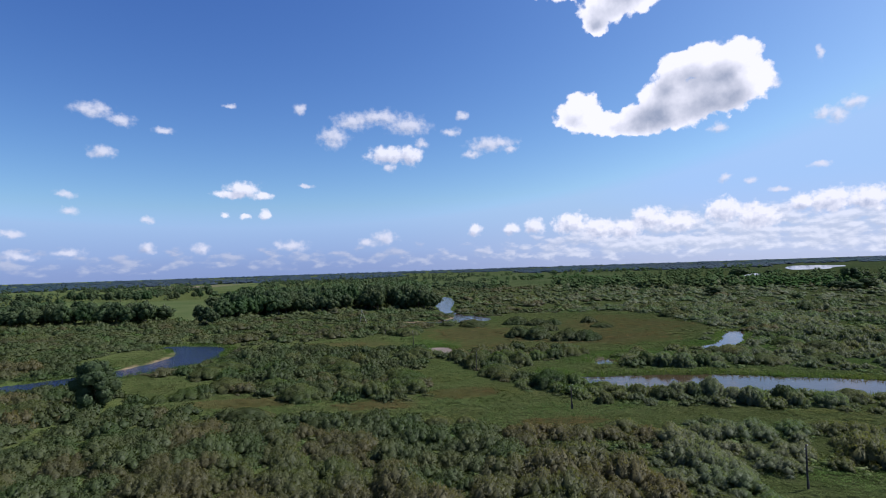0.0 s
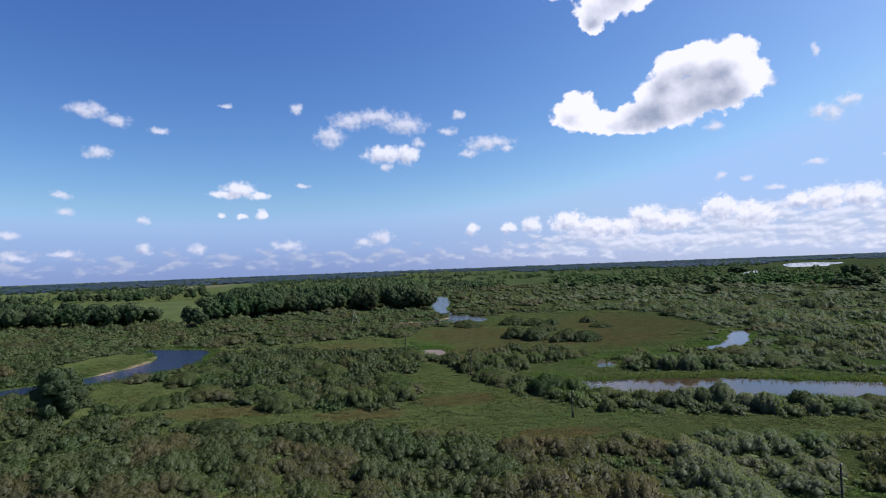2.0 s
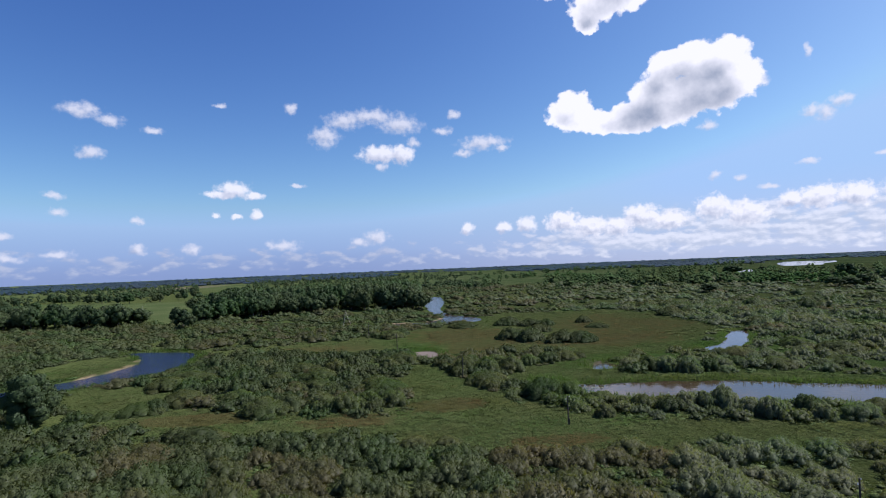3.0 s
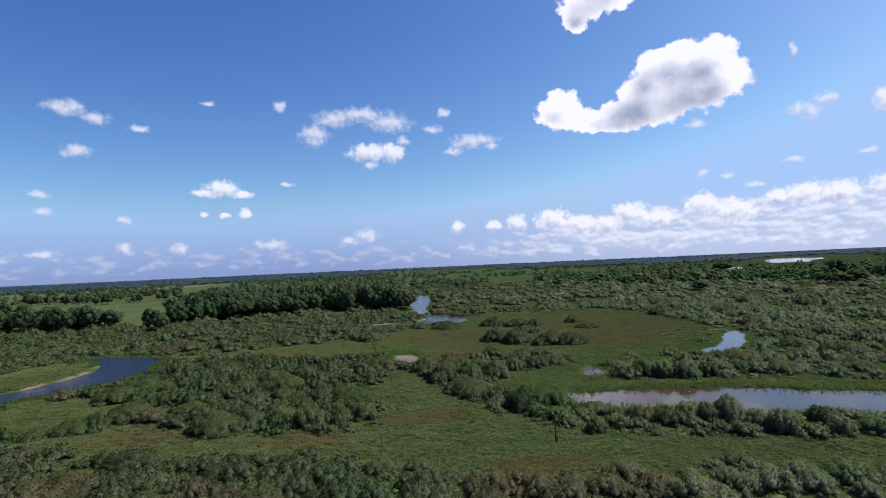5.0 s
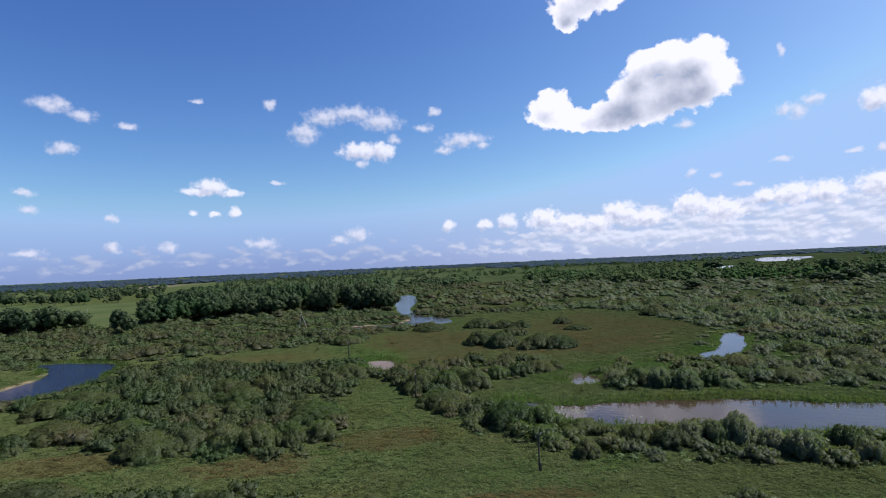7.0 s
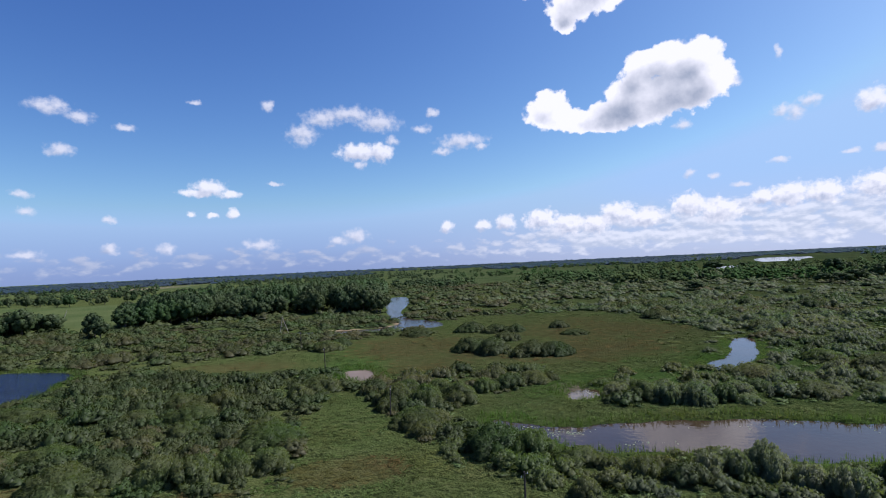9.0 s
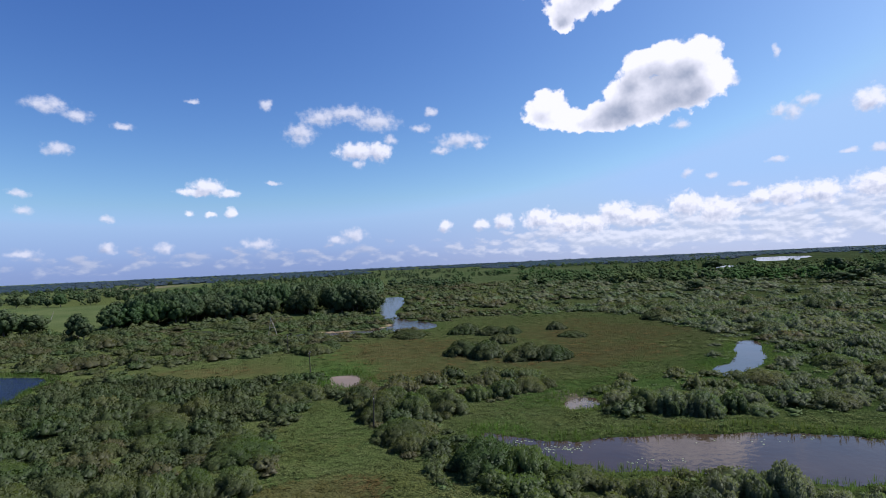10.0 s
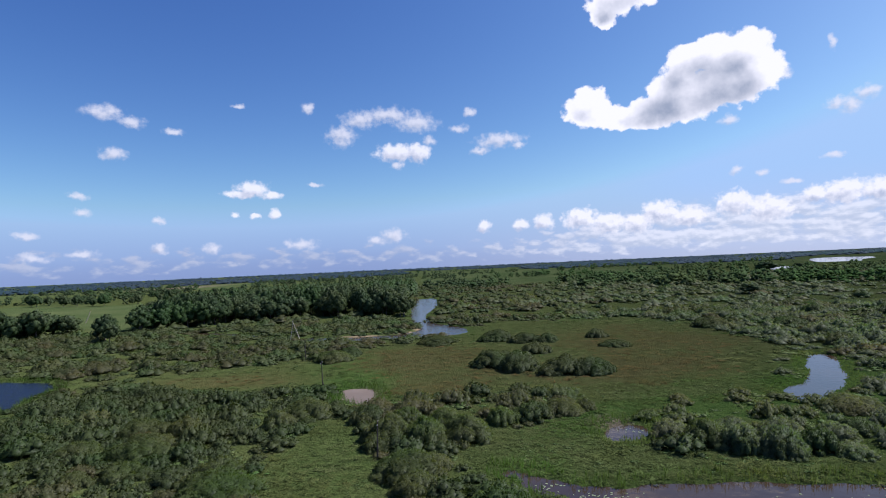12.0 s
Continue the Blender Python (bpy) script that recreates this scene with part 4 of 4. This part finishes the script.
tagged(new("lily_pads", mesh_from("lily_pads", V, F, PAD)), "pale green lily pads floating on the river", "water plants", kind="stuff")

# ---- trees ----
def crown_shape(seed, lobes, sprays, size, low=0.16):
    """A tree's crown of unit radius and height: many round clumps in an uneven dome, with gaps between them."""
    r = np.random.default_rng(seed)
    cen, rad = [], []
    for k in range(lobes):
        u = (k + 0.5) / lobes
        z = low + 0.16 + (0.86 - low - 0.16) * u
        wide = math.sin(math.pi * min(1, 0.22 + 0.72 * u)) ** 0.7
        ang, d = 2.39996 * k + r.uniform(-0.4, 0.4), wide * r.uniform(0.35, 0.74)
        cen.append((math.cos(ang) * d, math.sin(ang) * d, z * r.uniform(0.92, 1.06)))
        q = r.uniform(0.27, 0.42)
        rad.append((q, q, q * 0.42))
    cen, rad = np.array(cen), np.array(rad)
    V, F, N, base = [], [], [], 0
    for c, s in zip(cen, rad):
        bv, bf = (OCTA_V * 1.15, OCTA_F) if sprays < 1000 else (ICO_V, ICO_F)
        N.append(bv)
        V.append(c + bv * (1 + r.uniform(-0.15, 0.15, (len(bv), 1))) * s * 0.9)
        F.append(bf + base)
        base += len(bv)
    pick = r.integers(0, lobes, sprays)
    n = r.normal(size=(sprays, 3))
    n /= np.linalg.norm(n, axis=1, keepdims=True)
    n[:, 2] = np.where(n[:, 2] < -0.5, -n[:, 2], n[:, 2])
    p = cen[pick] + n * rad[pick] * r.uniform(0.8, 1.1, (sprays, 1))
    e1 = r.normal(size=(sprays, 3))
    e1 -= n * np.sum(e1 * n, 1, keepdims=True) * r.uniform(0.2, 1, (sprays, 1))
    e1 /= np.linalg.norm(e1, axis=1, keepdims=True)
    e2 = np.cross(n, e1)
    w = size * r.uniform(0.6, 1.4, (sprays, 1))
    flat = np.array([1, 1, 0.5])
    V.append(np.stack([p - e1 * w * flat, p + e1 * w * flat, p + (e2 * 1.3 + n * 0.4) * w * flat], 1).reshape(-1, 3))
    N.append(np.repeat(n + 0.35 * r.normal(size=(sprays, 3)) + np.array([0, 0, 0.2]), 3, 0))
    F.append(np.arange(sprays * 3).reshape(-1, 3) + base)
    return outward(np.concatenate(V), np.concatenate(F), unit(np.concatenate(N)))


crown_meshes = [one_mesh("crown", crown_shape(500 + i, 15 + 2 * i, 900, 0.078), OAK) for i in range(5)]
willow_crowns = [one_mesh("crown", crown_shape(520 + i, 24, 5200, 0.04, 0.0), OAK) for i in range(2)]


def trunk_mesh():
    bm = bmesh.new()
    rings = []
    for z, r, dx in ((-0.03, 0.075, 0), (0.06, 0.05, 0.0), (0.2, 0.04, 0.01), (0.4, 0.032, 0.03), (0.62, 0.02, 0.02), (0.8, 0.008, 0.03)):
        rings.append([bm.verts.new((math.cos(k * 0.898) * r + dx, math.sin(k * 0.898) * r, z)) for k in range(7)])
    for lo, hi in zip(rings, rings[1:]):
        for k in range(7):
            bm.faces.new((lo[k], lo[(k + 1) % 7], hi[(k + 1) % 7], hi[k]))
    for k in range(6):
        ang, z = k * 1.9, 0.22 + 0.07 * k
        a0, tip = Vector((0.02, 0, z)), Vector((math.cos(ang) * 0.5, math.sin(ang) * 0.5, z + 0.2))
        side, upv = Vector((-math.sin(ang), math.cos(ang), 0)) * 0.018, Vector((0, 0, 0.02))
        b = [bm.verts.new(a0 + side), bm.verts.new(a0 - side), bm.verts.new(a0 + upv), bm.verts.new(tip)]
        for tri in ((0, 1, 3), (1, 2, 3), (2, 0, 3)):
            bm.faces.new([b[j] for j in tri])
    me = bpy.data.meshes.new("trunk")
    bm.to_mesh(me)
    bm.free()
    me.materials.append(BARK)
    return me


TRUNK = trunk_mesh()


def stand_tree(x, y, r, h, i, label, group="", crown=None):
    base = new("tree")
    base.matrix_basis = pose(x, y, at_ground(x, y), 0, 0, 71.0 * i)
    for name, data in (("trunk", TRUNK), ("crown", crown or crown_meshes[i % 5])):
        ob = new(name, data)
        ob.parent = base
        ob.matrix_basis = Matrix.Diagonal((r, r, h, 1))
    tagged(base, label, "tree", group)


stand_tree(-79, 121, 5.9, 10.8, 0, "tall dark green willow tree standing alone in the scrub", crown=willow_crowns[0])
stand_tree(-137, 309, 5.4, 10.8, 1, "round dark tree at the field's edge", "lone trees by the field")
stand_tree(-131, 303, 4.4, 8.5, 2, "round dark tree at the field's edge", "lone trees by the field")
stand_tree(-152, 333, 5.0, 10.5, 3, "round dark tree at the field's edge", "lone trees by the field")
FAR_TREES = [(326.9, 760.8, 8.4, 8.6), (320.3, 697.4, 6.3, 8.2), (312.4, 627.0, 9.9, 9.9), (412.8, 749.6, 15.0, 13.5), (208.7, 415.8, 7.8, 6.7), (334.8, 530.2, 5.7, 6.9), (395.4, 520.9, 10.2, 15.5), (421.3, 535.5, 8.0, 11.8),
             (316.9, 433.5, 7.3, 7.3), (319.4, 419.6, 9.0, 7.4), (338.7, 427.2, 8.2, 9.5), (390.7, 462.5, 9.0, 11.3), (354.9, 617.3, 9.2, 6.3), (383.2, 543.9, 5.4, 4.0), (512.5, 841.5, 9.4, 7.1)]
for i, (x, y, r, h) in enumerate(FAR_TREES):
    stand_tree(x, y, r, h, i, "broad dark tree rising over the far scrub" if h > 9 else "low round dark tree in the far scrub", "trees beyond the pond")

WOOD = smooth([(-141, 338), (-116, 352), (-100, 372), (-72, 376), (-32, 371), (-11, 353), (-5, 372), (-14, 430), (-16, 520), (-30, 640), (-120, 640), (-190, 520), (-170, 420)], 4)
WOOD_WEST = smooth([(-300, 318), (-264, 320), (-235, 325), (-198, 321), (-176, 330), (-178, 345), (-210, 352), (-260, 350), (-300, 350)], 4)


def fill_trees(outline, step, seed, edge):
    r = np.random.default_rng(seed)
    lo, hi = outline.min(0), outline.max(0)
    X, Y = np.meshgrid(np.arange(lo[0], hi[0], step), np.arange(lo[1], hi[1], step))
    X, Y = (X + r.uniform(-0.45, 0.45, X.shape) * step).ravel(), (Y + r.uniform(-0.45, 0.45, Y.shape) * step).ravel()
    d = inside_by(outline, X, Y)
    k = (d > 0) & (wet(X, Y) < -3)
    X, Y, d = X[k], Y[k], d[k]
    rad = r.uniform(0.62, 0.9, len(X)) * step
    return np.stack([X, Y, d, rad, r.uniform(0, 6.28, len(X)), r.integers(0, 24, len(X))], -1)


trees = fill_trees(WOOD, 8.2, 61, 0)
trees = trees[np.argsort(trees[:, 1])]
front = trees[:150]
for i, (x, y, d, rad, turn, which) in enumerate(front):
    stand_tree(x, y, rad * 1.0, (11.5 + 3.5 * min(1, d / 18)) * (0.78 + 0.055 * (which % 8)), i, "tall dark green broadleaf tree of the riverside wood", "trees of the riverside wood")
back = [(x, y, 0, rad, 15 * (0.85 + 0.012 * which), turn, which) for x, y, d, rad, turn, which in trees[150:]]
lowcrowns = [hazy(crown_shape(540 + i, 6 + i % 2, 60, 0.12, 0.02), 0.8) for i in range(6)]
tagged(new("wood_canopy", scatter_mesh("wood_canopy", lowcrowns, back, OAK)), "dense dark canopy of the riverside wood", "wood", kind="stuff")
west = fill_trees(WOOD_WEST, 8.0, 62, 0)
for i, (x, y, d, rad, turn, which) in enumerate(west[np.argsort(west[:, 1])][:60]):
    stand_tree(x, y, rad, 12.5 * (0.75 + 0.06 * (which % 8)), i, "dark broadleaf tree in a belt along the field", "trees of the field belt")

spots, i = np.random.default_rng(66), 0
while i < 60:
    x, y = spots.uniform(-560, -150), spots.uniform(400, 760)
    edge = max(float(inside_by(p, np.array([x]), np.array([y]))[0]) for p in FIELD_LINES[:2])
    if -24 < edge < 9 and inside_by(WOOD, np.array([x]), np.array([y]))[0] < -8 and abs(x) < 0.86 * y:
        h = spots.uniform(7, 13)
        stand_tree(x, y, h * spots.uniform(0.42, 0.6), h, i, "round dark green tree at the edge of the far field", "trees round the far fields")
        i += 1

# far woods and copses, thinning to dark lines at the horizon
def far_trees(count, d0, span, seed, size, threshold, wide, tall, left, everywhere):
    r = np.random.default_rng(seed)
    d, az = d0 * np.exp(r.uniform(0, span, count)), r.uniform(-0.98, 1.03, count)
    X, Y = d * np.sin(az), d * np.cos(az)
    lump = field_noise(X, Y, size, 51, 2) + np.where(X < -0.06 * Y, left, np.where(X > 0.2 * Y, 0.02, 0.0))
    keep = (lump > threshold) | (d > everywhere)
    for p in FIELD_LINES[:2]:
        keep &= inside_by(p, X, Y) < -6
    keep &= (wet(X, Y) < -8) & (inside_by(WOOD, X, Y) < 0) & ~((np.abs(az - 0.628) < 0.08) & (d > 960) & (d < 2000))
    X, Y = X[keep], Y[keep]
    s = r.uniform(*wide, len(X))
    return np.stack([X, Y, np.zeros(len(X)) - 0.3, s, r.uniform(*tall, len(X)), r.uniform(0, 6.28, len(X)), r.integers(0, 24, len(X))], -1)


rows = far_trees(4600, 560, 1.25, 77, 110.0, 0.55, (3, 9), (4, 13), 0.055, 1e9)
west_side = rows[:, 0] < 0.08 * rows[:, 1]
tagged(new("far_copses", scatter_mesh("far_copses", lowcrowns, rows[west_side], OAK)), "dark copses scattered over the far fields", "wood", kind="stuff")
tagged(new("far_scrub", scatter_mesh("far_scrub", lowcrowns, rows[~west_side], FAR)), "green copses and tall scrub of the far plain", "wood", kind="stuff")
# horizon woods carry the distance haze in their leaf colour
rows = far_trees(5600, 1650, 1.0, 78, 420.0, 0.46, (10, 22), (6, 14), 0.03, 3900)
tagged(new("horizon_woods", scatter_mesh("horizon_woods", [hazy(plant(440 + i, 2, 6, 0.2, 0.1, up=0.3), 2.5) for i in range(5)], rows, HORIZON)), "woods along the horizon, haze blue put into their leaf colour", "wood", kind="stuff")

# ---- poles ----
def pole(x, y, h, lean, i):
    base = new("utility_pole")
    base.matrix_basis = pose(x, y, at_ground(x, y) - 0.1, lean, 0.6 * lean, 30 * i)
    bm = bmesh.new()
    for z0, z1, r0, r1 in ((0, h * 0.5, 0.12, 0.105), (h * 0.5, h, 0.105, 0.085)):
        bmesh.ops.create_cone(bm, cap_ends=True, segments=10, radius1=r0, radius2=r1, depth=z1 - z0, matrix=Matrix.Translation((0, 0, (z0 + z1) / 2)))
    me = bpy.data.meshes.new("post")
    bm.to_mesh(me)
    bm.free()
    me.materials.append(POLE)
    post = new("post", me)
    post.parent = base
    bm = bmesh.new()
    bmesh.ops.create_cube(bm, size=1, matrix=Matrix.Translation((0.2, 0, 0.55)) @ Matrix.Diagonal((0.13, 0.15, 1.1, 1)))
    bmesh.ops.bevel(bm, geom=bm.edges[:], offset=0.02, segments=1, affect="EDGES")
    me = bpy.data.meshes.new("stub")
    bm.to_mesh(me)
    bm.free()
    me.materials.append(POLE)
    stub = new("stub", me)
    stub.parent = base
    for s, z in ((1, h - 0.2), (-1, h - 0.55)):
        bm = bmesh.new()
        bmesh.ops.create_cone(bm, cap_ends=True, segments=6, radius1=0.018, radius2=0.018, depth=0.3, matrix=Matrix.Translation((s * 0.2, 0, z)) @ Matrix.Rotation(radians(90), 4, "Y"))
        me = bpy.data.meshes.new("hook")
        bm.to_mesh(me)
        bm.free()
        me.materials.append(STEEL)
        hook = new("hook", me)
        hook.parent = base
        bm = bmesh.new()
        for zz, rr in ((0.0, 0.05), (0.06, 0.06), (0.12, 0.04)):
            bmesh.ops.create_cone(bm, cap_ends=True, segments=8, radius1=rr, radius2=rr * 0.8, depth=0.06, matrix=Matrix.Translation((s * 0.34, 0, z + zz)))
        me = bpy.data.meshes.new("insulator")
        bm.to_mesh(me)
        bm.free()
        me.materials.append(PORCELAIN)
        cap = new("insulator", me)
        cap.parent = base
    tagged(base, "dark weathered wooden pole standing in the meadow", "pole", "poles of the old line")


for i, (x, y, h, lean) in enumerate([(24.4, 106.3, 5.0, 0.5), (43.8, 66.5, 5.6, 0.3), (-11.8, 197.9, 6.0, -0.6), (8.2, 148.3, 5.6, 2.0), (-26.2, 235.6, 6.4, -1.0)]):
    pole(x, y, h, lean, i)

def thin_log(name, foot, tip, r0, r1, mat, parent=None):
    """A slightly crooked bare stem from foot to tip."""
    a0, b0 = Vector(foot), Vector(tip)
    way = (b0 - a0).normalized()
    u = way.orthogonal().normalized()
    v = way.cross(u)
    bm = bmesh.new()
    rings = []
    for k in range(6):
        f = k / 5
        c = a0.lerp(b0, f) + u * 0.06 * math.sin(4.1 * f) * (b0 - a0).length * 0.3
        q = r0 + (r1 - r0) * f
        rings.append([bm.verts.new(c + (u * math.cos(j * 1.0472) + v * math.sin(j * 1.0472)) * q) for j in range(6)])
    for lo, hi in zip(rings, rings[1:]):
        for j in range(6):
            bm.faces.new((lo[j], lo[(j + 1) % 6], hi[(j + 1) % 6], hi[j]))
    bm.faces.new(rings[0][::-1])
    bm.faces.new(rings[-1])
    me = bpy.data.meshes.new(name)
    bm.to_mesh(me)
    bm.free()
    me.materials.append(mat)
    ob = new(name, me)
    ob.parent = parent
    return ob


frame_base = new("pole_frame")
frame_base.matrix_basis = pose(-42.9, 279, at_ground(-42.9, 279) - 0.1)
thin_log("leg", (-1.6, 0, 0), (0.1, 0, 8.4), 0.14, 0.09, DEADWOOD, frame_base)
thin_log("leg", (2.6, 0, 0), (-0.1, 0, 8.2), 0.14, 0.09, DEADWOOD, frame_base)
thin_log("crossbar", (-0.9, 0.1, 4.0), (1.3, 0.1, 4.2), 0.07, 0.06, DEADWOOD, frame_base)
tagged(frame_base, "pale weathered frame of two leaning poles by the river", "pole frame")
z = at_ground(-219, 415)
tagged(thin_log("dead_trunk", (-219.5, 415, z - 0.1), (-216.5, 416, z + 7.5), 0.28, 0.1, DEADWOOD), "bare pale leaning dead trunk at the field's edge", "dead tree")
